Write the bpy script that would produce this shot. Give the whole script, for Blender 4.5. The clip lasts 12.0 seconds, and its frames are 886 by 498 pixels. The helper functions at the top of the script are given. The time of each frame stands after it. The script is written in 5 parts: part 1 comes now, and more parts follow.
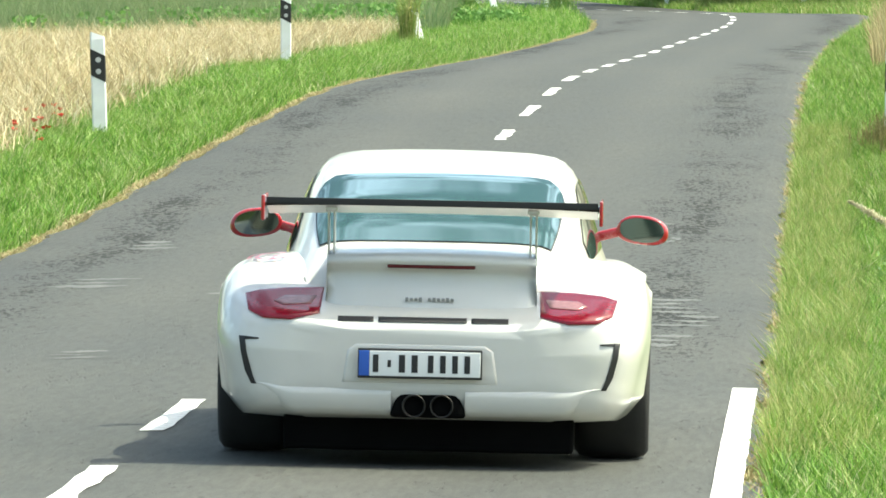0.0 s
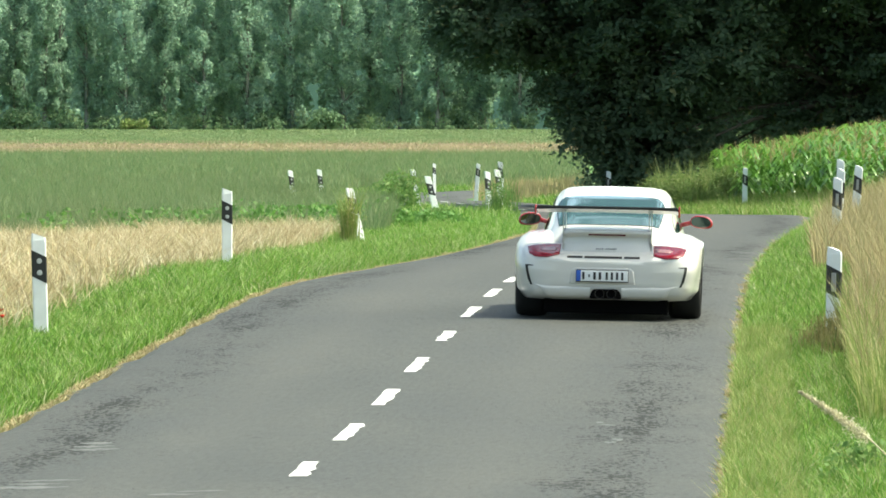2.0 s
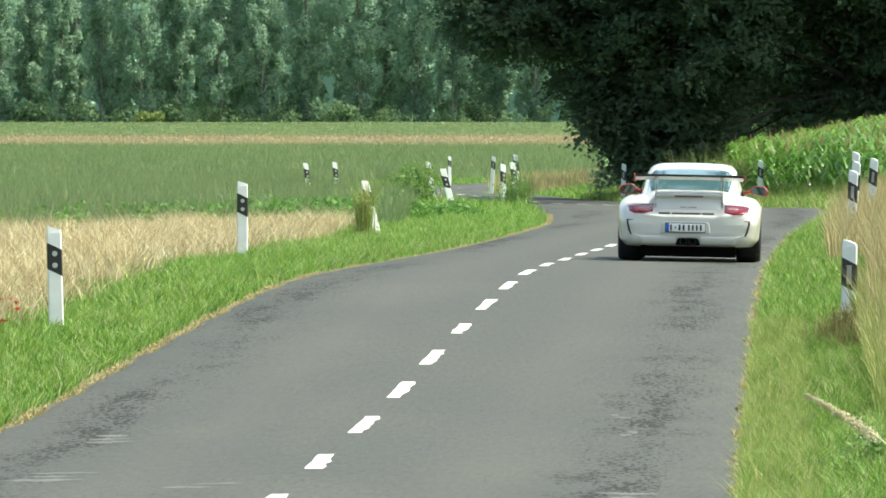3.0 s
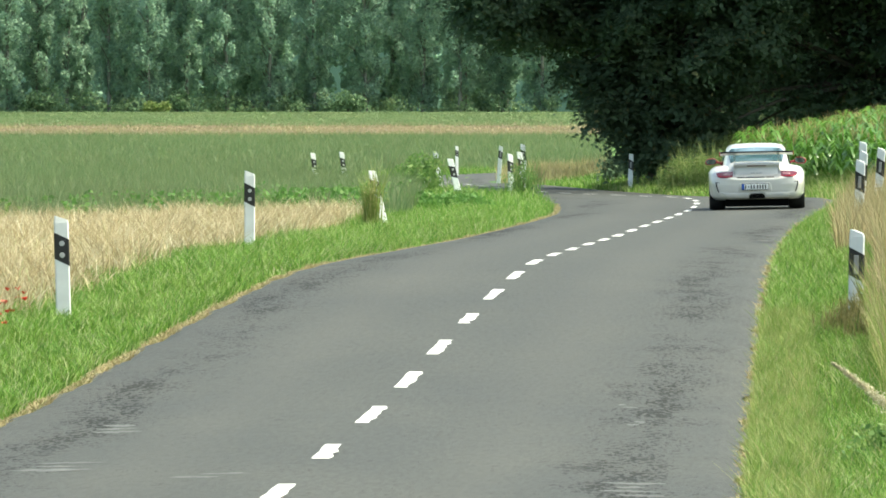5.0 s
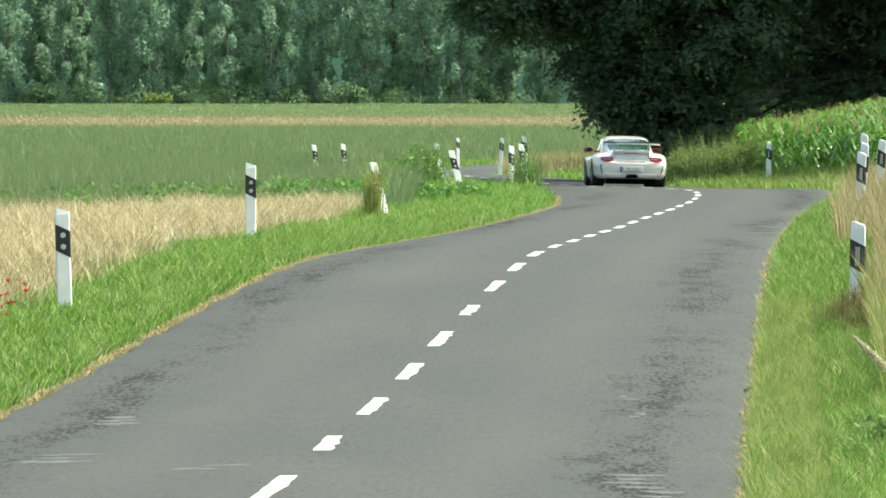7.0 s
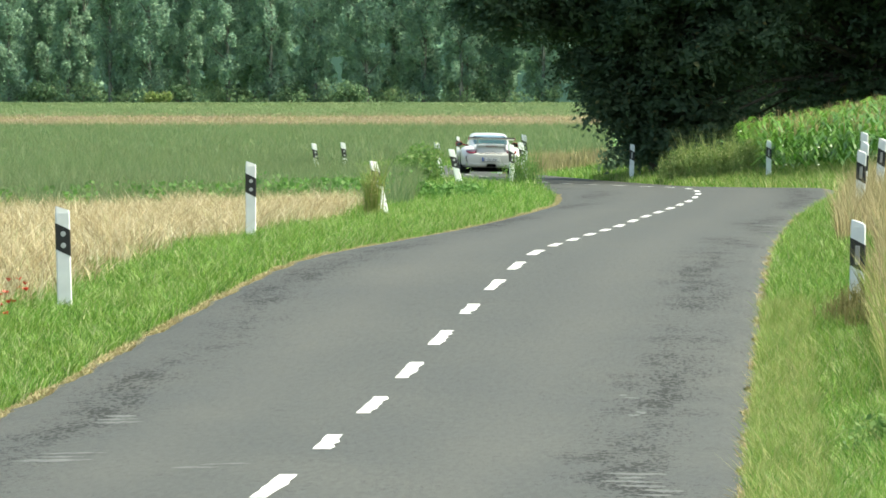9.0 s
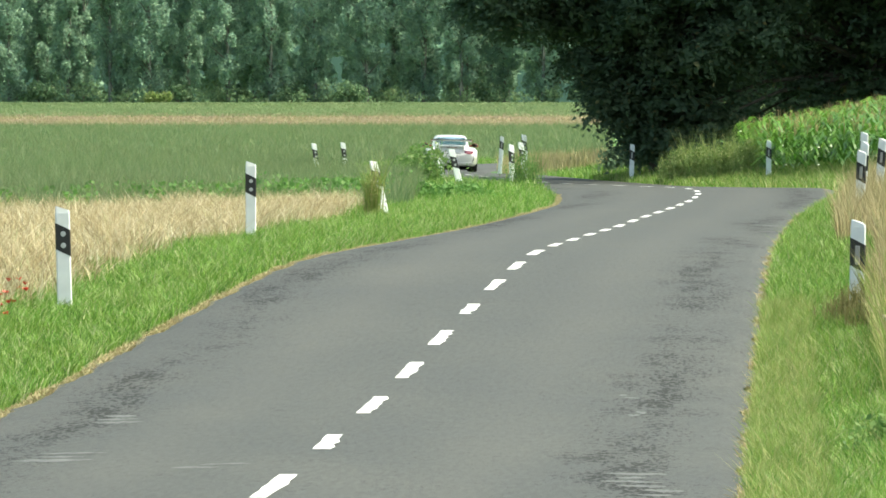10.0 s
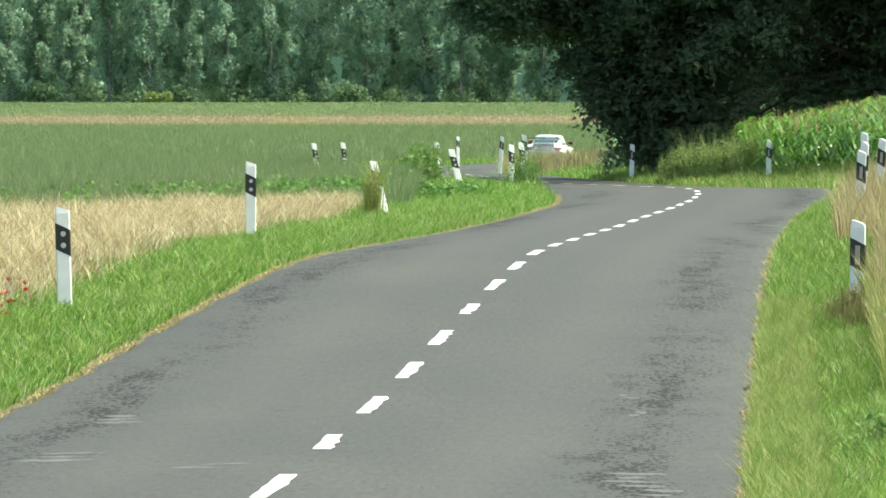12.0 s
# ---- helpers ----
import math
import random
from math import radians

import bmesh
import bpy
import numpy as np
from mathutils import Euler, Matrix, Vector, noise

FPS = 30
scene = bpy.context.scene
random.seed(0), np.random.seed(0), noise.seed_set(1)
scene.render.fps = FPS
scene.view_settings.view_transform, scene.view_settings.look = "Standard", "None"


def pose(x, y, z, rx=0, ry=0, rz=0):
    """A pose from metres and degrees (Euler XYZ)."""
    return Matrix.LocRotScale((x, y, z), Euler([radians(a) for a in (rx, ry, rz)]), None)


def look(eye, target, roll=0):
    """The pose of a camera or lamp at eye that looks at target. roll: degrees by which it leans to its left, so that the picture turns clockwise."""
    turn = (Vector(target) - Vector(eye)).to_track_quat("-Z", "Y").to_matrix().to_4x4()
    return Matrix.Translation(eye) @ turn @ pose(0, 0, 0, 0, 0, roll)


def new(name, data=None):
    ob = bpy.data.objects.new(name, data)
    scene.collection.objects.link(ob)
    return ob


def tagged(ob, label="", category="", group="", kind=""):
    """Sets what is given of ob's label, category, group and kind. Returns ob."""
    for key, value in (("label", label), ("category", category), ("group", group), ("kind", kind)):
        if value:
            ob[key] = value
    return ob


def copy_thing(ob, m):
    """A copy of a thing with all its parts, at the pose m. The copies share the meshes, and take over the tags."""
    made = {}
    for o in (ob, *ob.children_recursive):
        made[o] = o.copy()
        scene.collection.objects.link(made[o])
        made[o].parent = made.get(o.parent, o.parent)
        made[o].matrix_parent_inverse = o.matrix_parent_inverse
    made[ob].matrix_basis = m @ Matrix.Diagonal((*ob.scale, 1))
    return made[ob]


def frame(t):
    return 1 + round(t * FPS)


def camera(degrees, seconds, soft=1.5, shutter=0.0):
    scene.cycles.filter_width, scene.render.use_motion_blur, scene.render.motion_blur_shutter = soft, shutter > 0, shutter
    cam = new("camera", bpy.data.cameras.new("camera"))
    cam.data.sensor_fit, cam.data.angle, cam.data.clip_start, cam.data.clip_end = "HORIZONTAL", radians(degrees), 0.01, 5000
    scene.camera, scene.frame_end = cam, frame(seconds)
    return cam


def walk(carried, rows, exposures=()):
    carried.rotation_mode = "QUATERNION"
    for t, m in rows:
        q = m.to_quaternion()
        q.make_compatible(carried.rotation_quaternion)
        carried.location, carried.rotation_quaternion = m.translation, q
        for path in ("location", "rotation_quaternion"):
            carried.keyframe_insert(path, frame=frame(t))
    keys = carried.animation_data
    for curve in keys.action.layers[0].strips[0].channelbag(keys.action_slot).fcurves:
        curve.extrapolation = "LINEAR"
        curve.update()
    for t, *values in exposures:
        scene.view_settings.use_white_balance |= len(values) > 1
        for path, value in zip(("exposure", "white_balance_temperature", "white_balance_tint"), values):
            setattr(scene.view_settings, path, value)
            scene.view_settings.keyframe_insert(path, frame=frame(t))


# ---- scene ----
# ---- camera: a long lens on a tripod at the road's right edge, tilting up and panning a little ----
cam = camera(6.0075, 12.0, soft=1.7)
EYE_Z = 2.2
REST_PITCH = -1.1156


def aim(pan, tilt):
    return pose(0.0, 0.0, EYE_Z, 90 + REST_PITCH + tilt, 0, pan)


# seconds, pan to the left and tilt up from the rest pose, in degrees
AIMS = [
    (0.0, 0.238, -1.181), (0.1, 0.142, -1.200), (0.2, -0.011, -1.193), (0.3, -0.107, -1.177),
    (0.4, -0.211, -1.116), (0.5, -0.265, -1.060), (0.75, -0.230, -0.820), (1.0, -0.201, -0.579), (1.25, -0.190, -0.333), (1.5, -0.180, -0.103),
    (1.75, -0.170, 0.073), (2.0, -0.161, 0.184), (2.25, -0.143, 0.227), (2.5, -0.123, 0.230), (3.0, -0.057, 0.134), (3.6, -0.027, 0.100),
    (5.0, -0.008, 0.065), (5.5, -0.007, 0.054), (6.0, -0.002, 0.039), (6.5, -0.002, 0.029),
    (7.0, 0.000, 0.009), (9.0, 0.000, 0.000), (12.0, 0.000, 0.000)]
# the picture starts brighter and settles
EXPOSURE, KELVIN, TINT = 0.92, 6800, -6
walk(cam, [(t, aim(a, b)) for t, a, b in AIMS],
     [(t, EXPOSURE + e, KELVIN, TINT) for t, e in ((0.0, 0.22), (0.8, 0.18), (1.6, 0.10), (2.6, 0.02), (5.5, 0.0), (12.0, 0.0))])

# ---- light: a high summer sun ahead and to the right, with a clear bright sky ----
SUN_ELEVATION, SUN_AZIMUTH = 57.0, 85.0   # azimuth: degrees to the right of straight ahead
world = bpy.data.worlds.new("sky")
scene.world = world
world.use_nodes = True
sky = world.node_tree.nodes.new("ShaderNodeTexSky")
sky.sky_type, sky.sun_disc = "NISHITA", False
sky.sun_elevation, sky.sun_rotation = radians(SUN_ELEVATION), radians(SUN_AZIMUTH)
sky.air_density, sky.dust_density = 1.0, 4.0
background = world.node_tree.nodes["Background"]
background.inputs["Strength"].default_value = 0.14
# scattered fair-weather clouds over the whole sky
direction = world.node_tree.nodes.new("ShaderNodeTexCoord")
clouds = world.node_tree.nodes.new("ShaderNodeTexNoise")
clouds.inputs["Scale"].default_value, clouds.inputs["Detail"].default_value, clouds.inputs["Roughness"].default_value = 7.0, 6.0, 0.6
cover = world.node_tree.nodes.new("ShaderNodeValToRGB")
cover.color_ramp.elements[0].position, cover.color_ramp.elements[0].color = 0.46, (0.50, 0.52, 0.55, 1)
cover.color_ramp.elements[1].position, cover.color_ramp.elements[1].color = 0.58, (2.7, 2.55, 2.4, 1)
sky_and_clouds = world.node_tree.nodes.new("ShaderNodeMix")
sky_and_clouds.data_type, sky_and_clouds.blend_type = "RGBA", "MULTIPLY"
sky_and_clouds.inputs[0].default_value = 1.0
world.node_tree.links.new(direction.outputs["Generated"], clouds.inputs["Vector"])
world.node_tree.links.new(clouds.outputs["Fac"], cover.inputs["Fac"])
world.node_tree.links.new(sky.outputs["Color"], sky_and_clouds.inputs[6])
world.node_tree.links.new(cover.outputs["Color"], sky_and_clouds.inputs[7])
world.node_tree.links.new(sky_and_clouds.outputs[2], background.inputs["Color"])
sun = new("sun", bpy.data.lights.new("sun", "SUN"))
sun.data.energy, sun.data.angle, sun.data.color = 3.75, radians(0.6), (1.0, 0.95, 0.87)
to_sun = Vector((math.sin(radians(SUN_AZIMUTH)) * math.cos(radians(SUN_ELEVATION)),
                 math.cos(radians(SUN_AZIMUTH)) * math.cos(radians(SUN_ELEVATION)), math.sin(radians(SUN_ELEVATION))))
sun.matrix_world = look(to_sun * 50, (0, 0, 0))


# ---- materials ----
class Nodes:
    """A short way to write a node material."""

    def __init__(self, name):
        self.material = bpy.data.materials.new(name)
        self.material.use_nodes = True
        self.tree = self.material.node_tree
        self.shader = self.tree.nodes["Principled BSDF"]
        self.output = self.tree.nodes["Material Output"]

    def node(self, kind, inputs=None, **settings):
        n = self.tree.nodes.new(kind)
        for key, value in settings.items():
            setattr(n, key, value)
        for key, value in (inputs or {}).items():
            self.put(n.inputs[key], value)
        return n

    def put(self, socket, value):
        if isinstance(value, bpy.types.NodeSocket):
            self.tree.links.new(value, socket)
        elif isinstance(value, (tuple, list)) and len(value) == 3 and socket.type == "RGBA":
            socket.default_value = (*value, 1)
        else:
            socket.default_value = value

    def coords(self):
        return self.node("ShaderNodeNewGeometry").outputs["Position"]

    def local(self):
        return self.node("ShaderNodeTexCoord").outputs["Object"]

    def noise(self, where, scale, detail=4.0, rough=0.55, stretch=None):
        if stretch:
            where = self.node("ShaderNodeMapping", {"Vector": where, "Scale": stretch}).outputs[0]
        return self.node("ShaderNodeTexNoise", {"Vector": where, "Scale": scale, "Detail": detail, "Roughness": rough}).outputs["Fac"]

    def ramp(self, factor, stops):
        n = self.node("ShaderNodeValToRGB", {"Fac": factor})
        while len(n.color_ramp.elements) < len(stops):
            n.color_ramp.elements.new(0.5)
        for e, (place, colour) in zip(n.color_ramp.elements, stops):
            e.position = place
            e.color = (*colour, 1) if isinstance(colour, tuple) else (colour, colour, colour, 1)
        return n.outputs["Color"]

    def mix(self, factor, a, b, blend="MIX"):
        n = self.node("ShaderNodeMix", data_type="RGBA", blend_type=blend)
        self.put(n.inputs[0], factor), self.put(n.inputs[6], a), self.put(n.inputs[7], b)
        return n.outputs[2]

    def calc(self, operation, a, b=0.5):
        n = self.node("ShaderNodeMath", operation=operation)
        self.put(n.inputs[0], a), self.put(n.inputs[1], b)
        return n.outputs[0]

    def bump(self, height, strength=0.3, distance=0.02):
        n = self.node("ShaderNodeBump", {"Height": height, "Strength": strength, "Distance": distance})
        self.put(self.shader.inputs["Normal"], n.outputs[0])

    def set(self, **values):
        for key, value in values.items():
            self.put(self.shader.inputs[key.replace("_", " ")], value)
        return self

    def island(self):
        return self.node("ShaderNodeNewGeometry").outputs["Random Per Island"]


def leafy(name, stops, rough=0.6, shine=0.3, glow_through=0.25, patch=0.0, patch_colour=(0.3, 0.26, 0.1), patch_scale=0.6):
    """Grass and leaves: a colour for each blade, a patchy drift over the place, and some light let through."""
    n = Nodes(name)
    colour = n.ramp(n.island(), stops)
    drift = n.noise(n.coords(), patch_scale, 3)
    colour = n.mix(n.calc("MULTIPLY", n.ramp(drift, [(0.42, 0.0), (0.68, 1.0)]), patch), colour, patch_colour)
    n.set(Base_Color=colour, Roughness=rough, Specular_IOR_Level=shine)
    through_light = n.node("ShaderNodeBsdfTranslucent", {"Color": colour})
    both = n.node("ShaderNodeMixShader", {0: glow_through, 1: n.shader.outputs[0], 2: through_light.outputs[0]})
    n.tree.links.new(both.outputs[0], n.output.inputs["Surface"])
    return n.material


def plain(name, colour, rough=0.5, metal=0.0, shine=0.5, vary=0.12, scale=8.0, bump=0.0, coat=0.0):
    n = Nodes(name)
    f = n.noise(n.local(), scale, 5)
    dark = tuple(c * (1 - vary) for c in colour)
    light = tuple(min(1, c * (1 + vary)) for c in colour)
    n.set(Base_Color=n.ramp(f, [(0.3, dark), (0.7, light)]), Roughness=n.calc("ADD", n.calc("MULTIPLY", f, 0.12), rough - 0.06),
          Metallic=metal, Specular_IOR_Level=shine, Coat_Weight=coat)
    if bump:
        n.bump(n.noise(n.local(), scale * 12, 4), bump, 0.004)
    return n.material


def ground_material():
    """Soil and turf; far off the crop field, a strip of dry grass and the pale green slope of a dike."""
    n = Nodes("ground_turf")
    p = n.coords()
    far = n.node("ShaderNodeSeparateXYZ", {"Vector": p}).outputs["Y"]
    fine, wide = n.noise(p, 6.0, 6), n.noise(p, 0.35, 4)
    turf = n.ramp(fine, [(0.3, (0.035, 0.05, 0.016)), (0.55, (0.07, 0.10, 0.03)), (0.75, (0.12, 0.12, 0.05))])
    crop = n.ramp(n.noise(p, 0.9, 6, 0.65, (1, 0.22, 1)), [(0.3, (0.07, 0.15, 0.04)), (0.52, (0.10, 0.19, 0.055)), (0.75, (0.16, 0.22, 0.08))])
    crop = n.mix(n.calc("MULTIPLY", wide, 0.5), crop, (0.06, 0.13, 0.05))
    dry = n.ramp(n.noise(p, 0.35, 5, 0.6, (1, 0.3, 1)), [(0.3, (0.13, 0.15, 0.07)), (0.5, (0.22, 0.17, 0.10)), (0.7, (0.26, 0.20, 0.12))])
    slope = n.ramp(n.noise(p, 0.3, 6, 0.6, (1, 0.4, 1)), [(0.3, (0.075, 0.12, 0.042)), (0.55, (0.105, 0.15, 0.055)), (0.75, (0.155, 0.175, 0.075))])
    wobble = n.calc("ADD", far, n.calc("MULTIPLY", n.noise(p, 0.05, 3), 33.0))

    def step(at, wide_by):
        return n.node("ShaderNodeMapRange", {"Value": wobble, "From Min": at - wide_by, "From Max": at + wide_by}).outputs[0]
    colour = n.mix(step(168, 12), turf, crop)
    colour = n.mix(step(700, 9), colour, dry)
    colour = n.mix(step(896, 8), colour, slope)
    n.set(Base_Color=colour, Roughness=0.9, Specular_IOR_Level=0.15)
    n.bump(fine, 0.6, 0.05)
    return n.material


def asphalt_material():
    """Worn grey asphalt: fine stone, darker cracked bands near the edges, pale scraped patches."""
    n = Nodes("worn_asphalt")
    where = n.node("ShaderNodeUVMap", uv_map="road").outputs["UV"]   # metres across and along the road
    across = n.node("ShaderNodeSeparateXYZ", {"Vector": where}).outputs["X"]
    grain = n.noise(where, 60, 3)
    cloud = n.noise(where, 0.35, 5, 0.6, (1.6, 0.5, 1))
    colour = n.ramp(cloud, [(0.3, (0.040, 0.042, 0.039)), (0.5, (0.048, 0.050, 0.045)), (0.72, (0.062, 0.063, 0.056))])
    colour = n.mix(n.calc("MULTIPLY", n.ramp(grain, [(0.35, 1.0), (0.6, 0.0)]), 0.35), colour, (0.045, 0.045, 0.044))
    mottle = n.noise(where, 1.0, 5, 0.75, (24.0, 2.6, 1))
    colour = n.mix(0.8, colour, n.mix(1.0, colour, n.ramp(mottle, [(0.39, 0.74), (0.61, 1.26)]), "MULTIPLY"))
    # cracked bands along the wheel tracks near both edges
    wander = n.calc("ADD", across, n.calc("MULTIPLY", n.calc("SUBTRACT", n.noise(where, 0.12, 3), 0.5), 1.1))
    band = n.ramp(n.calc("ABSOLUTE", n.calc("SUBTRACT", n.calc("ABSOLUTE", wander, 0), 2.05)), [(0.10, 1.0), (0.55, 0.0)])
    crumb = n.calc("ADD", n.calc("MULTIPLY", n.noise(where, 1.0, 2, 0.6, (26.0, 5.0, 1)), 0.62), n.calc("MULTIPLY", n.noise(where, 1.0, 3, 0.6, (4.0, 0.7, 1)), 0.38))
    zone = n.ramp(n.noise(where, 0.07, 3), [(0.36, 0.25), (0.52, 1.0)])
    along = n.node("ShaderNodeSeparateXYZ", {"Vector": where}).outputs["Y"]
    sound = n.node("ShaderNodeMapRange", {"Value": along, "From Min": 131.0, "From Max": 139.0}).outputs[0]   # the near stretch is sound
    strong = n.calc("MULTIPLY", n.calc("MULTIPLY", band, zone), sound)
    # where the band is strong, more of the crumbs break out
    broken = n.node("ShaderNodeMapRange", {"Value": n.calc("ADD", crumb, n.calc("MULTIPLY", strong, 0.105)), "From Min": 0.595, "From Max": 0.64}).outputs[0]
    cracked = n.calc("MULTIPLY", broken, n.calc("ADD", n.calc("MULTIPLY", strong, 0.45), 0.30))
    colour = n.mix(cracked, colour, (0.010, 0.010, 0.009))
    colour = n.mix(n.calc("MULTIPLY", strong, 0.22), colour, (0.040, 0.041, 0.039))
    # short dark cracks that run across, and a few pale ones
    lines = n.ramp(n.noise(where, 1.1, 5, 0.7, (1.4, 2.4, 1)), [(0.62, 0.0), (0.67, 1.0)])
    colour = n.mix(n.calc("MULTIPLY", n.calc("MULTIPLY", lines, band), 0.7), colour, (0.02, 0.02, 0.019))
    # tyre-polished tracks, a little paler and browner
    track = n.ramp(n.calc("ABSOLUTE", n.calc("SUBTRACT", n.calc("ABSOLUTE", across, 0), 1.1)), [(0.0, 1.0), (0.5, 0.0)])
    colour = n.mix(n.calc("MULTIPLY", track, 0.14), colour, (0.088, 0.085, 0.074))
    n.set(Base_Color=colour, Roughness=n.calc("ADD", n.calc("MULTIPLY", cloud, 0.15), 0.66),
          Specular_IOR_Level=n.calc("MULTIPLY", n.calc("SUBTRACT", 1.0, n.calc("MINIMUM", cracked, 1.0)), 0.32))
    n.bump(n.calc("ADD", n.calc("MULTIPLY", grain, 0.5), n.calc("MULTIPLY", cracked, -1.6)), 0.5, 0.012)
    return n.material


def paint_material():
    """Road paint, worn through at the stone tips."""
    n = Nodes("road_paint")
    p = n.coords()
    worn = n.ramp(n.noise(p, 14, 6, 0.7), [(0.36, 1.0), (0.46, 0.0)])
    n.set(Base_Color=n.mix(n.calc("MULTIPLY", worn, 0.7), n.ramp(n.noise(p, 5, 4), [(0.3, (0.58, 0.58, 0.55)), (0.7, (0.70, 0.70, 0.67))]), (0.22, 0.22, 0.21)), Roughness=0.55)
    n.bump(n.noise(p, 80, 3), 0.4, 0.004)
    return n.material


def scraped_material():
    """Asphalt scraped down to pale stone, fading in streaks."""
    n = Nodes("scraped_asphalt")
    f = n.noise(n.coords(), 6.0, 6, 0.7, (1.5, 0.5, 1))
    n.set(Base_Color=n.ramp(f, [(0.40, (0.068, 0.070, 0.066)), (0.58, (0.105, 0.108, 0.102)), (0.75, (0.14, 0.143, 0.135))]), Roughness=0.7)
    n.bump(n.noise(n.coords(), 50, 3), 0.4, 0.01)
    return n.material


SCRAPED = scraped_material()
GROUND, ASPHALT, PAINT = ground_material(), asphalt_material(), paint_material()
VERGE_GRASS = leafy("verge_grass", [(0.0, (0.04, 0.10, 0.018)), (0.4, (0.115, 0.255, 0.028)), (0.78, (0.215, 0.365, 0.058)), (0.93, (0.40, 0.44, 0.20)), (1.0, (0.56, 0.53, 0.33))], glow_through=0.3, patch=0.4, patch_colour=(0.20, 0.27, 0.06), patch_scale=0.9)
SEED = leafy("pale_seed_head", [(0.0, (0.50, 0.46, 0.30)), (1.0, (0.68, 0.64, 0.48))], glow_through=0.4)
TALL_GRASS = leafy("tall_grass", [(0.0, (0.16, 0.24, 0.05)), (0.6, (0.26, 0.32, 0.09)), (1.0, (0.44, 0.40, 0.19))], glow_through=0.4)
DRY_GRASS = leafy("dry_grass", [(0.0, (0.30, 0.24, 0.12)), (0.5, (0.40, 0.32, 0.17)), (0.8, (0.22, 0.24, 0.09)), (1.0, (0.50, 0.42, 0.25))])
WHEAT = leafy("ripe_wheat", [(0.0, (0.19, 0.15, 0.08)), (0.3, (0.39, 0.31, 0.165)), (0.6, (0.57, 0.475, 0.285)), (0.86, (0.82, 0.74, 0.53)), (1.0, (0.30, 0.33, 0.13))], glow_through=0.35, patch=0.45, patch_colour=(0.40, 0.30, 0.16), patch_scale=0.3)
CROP_GREEN = leafy("green_crop", [(0.0, (0.115, 0.185, 0.075)), (0.5, (0.155, 0.225, 0.098)), (1.0, (0.235, 0.275, 0.15))], glow_through=0.45, patch=0.6, patch_colour=(0.175, 0.195, 0.085), patch_scale=0.15)
SHRUB_LEAF = leafy("shrub_leaf", [(0.0, (0.11, 0.19, 0.10)), (0.6, (0.16, 0.26, 0.13)), (1.0, (0.23, 0.32, 0.16))], glow_through=0.4)
CLOVER = leafy("clover_leaf", [(0.0, (0.08, 0.18, 0.04)), (0.6, (0.12, 0.25, 0.055)), (1.0, (0.19, 0.31, 0.09))], glow_through=0.4)
CORN_LEAF = leafy("maize_leaf", [(0.0, (0.06, 0.16, 0.02)), (0.6, (0.10, 0.22, 0.03)), (1.0, (0.15, 0.27, 0.05))], rough=0.30, shine=0.8, glow_through=0.3)
TASSEL = leafy("maize_tassel", [(0.0, (0.30, 0.22, 0.12)), (1.0, (0.42, 0.33, 0.17))])
MEADOW = leafy("meadow_grass", [(0.0, (0.13, 0.21, 0.06)), (0.6, (0.22, 0.30, 0.09)), (1.0, (0.38, 0.40, 0.19))], glow_through=0.45)
TUFT = leafy("olive_brown_grass", [(0.0, (0.10, 0.11, 0.035)), (0.6, (0.20, 0.19, 0.07)), (1.0, (0.32, 0.26, 0.12))], glow_through=0.35)
WEED = leafy("weed_leaf", [(0.0, (0.10, 0.19, 0.05)), (0.6, (0.15, 0.26, 0.07)), (1.0, (0.24, 0.31, 0.11))], glow_through=0.45)
TREE_LEAF = leafy("dark_tree_leaf", [(0.0, (0.10, 0.155, 0.10)), (0.6, (0.115, 0.175, 0.108)), (0.95, (0.135, 0.19, 0.11)), (1.0, (0.20, 0.18, 0.085))], glow_through=0.58, shine=0.1, patch=0.35, patch_colour=(0.12, 0.14, 0.06), patch_scale=0.5)
DIKE_GRASS = leafy("dike_grass", [(0.0, (0.14, 0.22, 0.09)), (0.6, (0.18, 0.26, 0.115)), (1.0, (0.25, 0.30, 0.15))], glow_through=0.45, patch=0.5, patch_colour=(0.23, 0.25, 0.13), patch_scale=0.12)
HAY_GRASS = leafy("hay_coloured_grass", [(0.0, (0.24, 0.21, 0.13)), (0.6, (0.32, 0.265, 0.18)), (1.0, (0.38, 0.32, 0.22))], glow_through=0.4, patch=0.55, patch_colour=(0.25, 0.29, 0.11), patch_scale=0.1)
# distance haze is put into this leaf colour: paler and bluer
HAZED_POPLAR_LEAF = leafy("hazed_poplar_leaf", [(0.0, (0.26, 0.39, 0.30)), (0.6, (0.31, 0.45, 0.335)), (1.0, (0.38, 0.50, 0.35))], glow_through=0.6, shine=0.1)
UNDERGROWTH = leafy("undergrowth_leaf", [(0.0, (0.15, 0.25, 0.14)), (0.6, (0.22, 0.33, 0.18)), (1.0, (0.32, 0.40, 0.22))], glow_through=0.5, shine=0.1)


def haze_glow_material():
    """Far woods in summer haze, painted as a faint mottled glow."""
    n = Nodes("hazy_distance_glow")
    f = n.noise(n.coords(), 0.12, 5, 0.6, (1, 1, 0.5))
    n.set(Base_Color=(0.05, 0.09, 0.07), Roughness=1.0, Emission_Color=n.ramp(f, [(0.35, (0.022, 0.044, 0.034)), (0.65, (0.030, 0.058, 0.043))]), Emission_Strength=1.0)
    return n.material


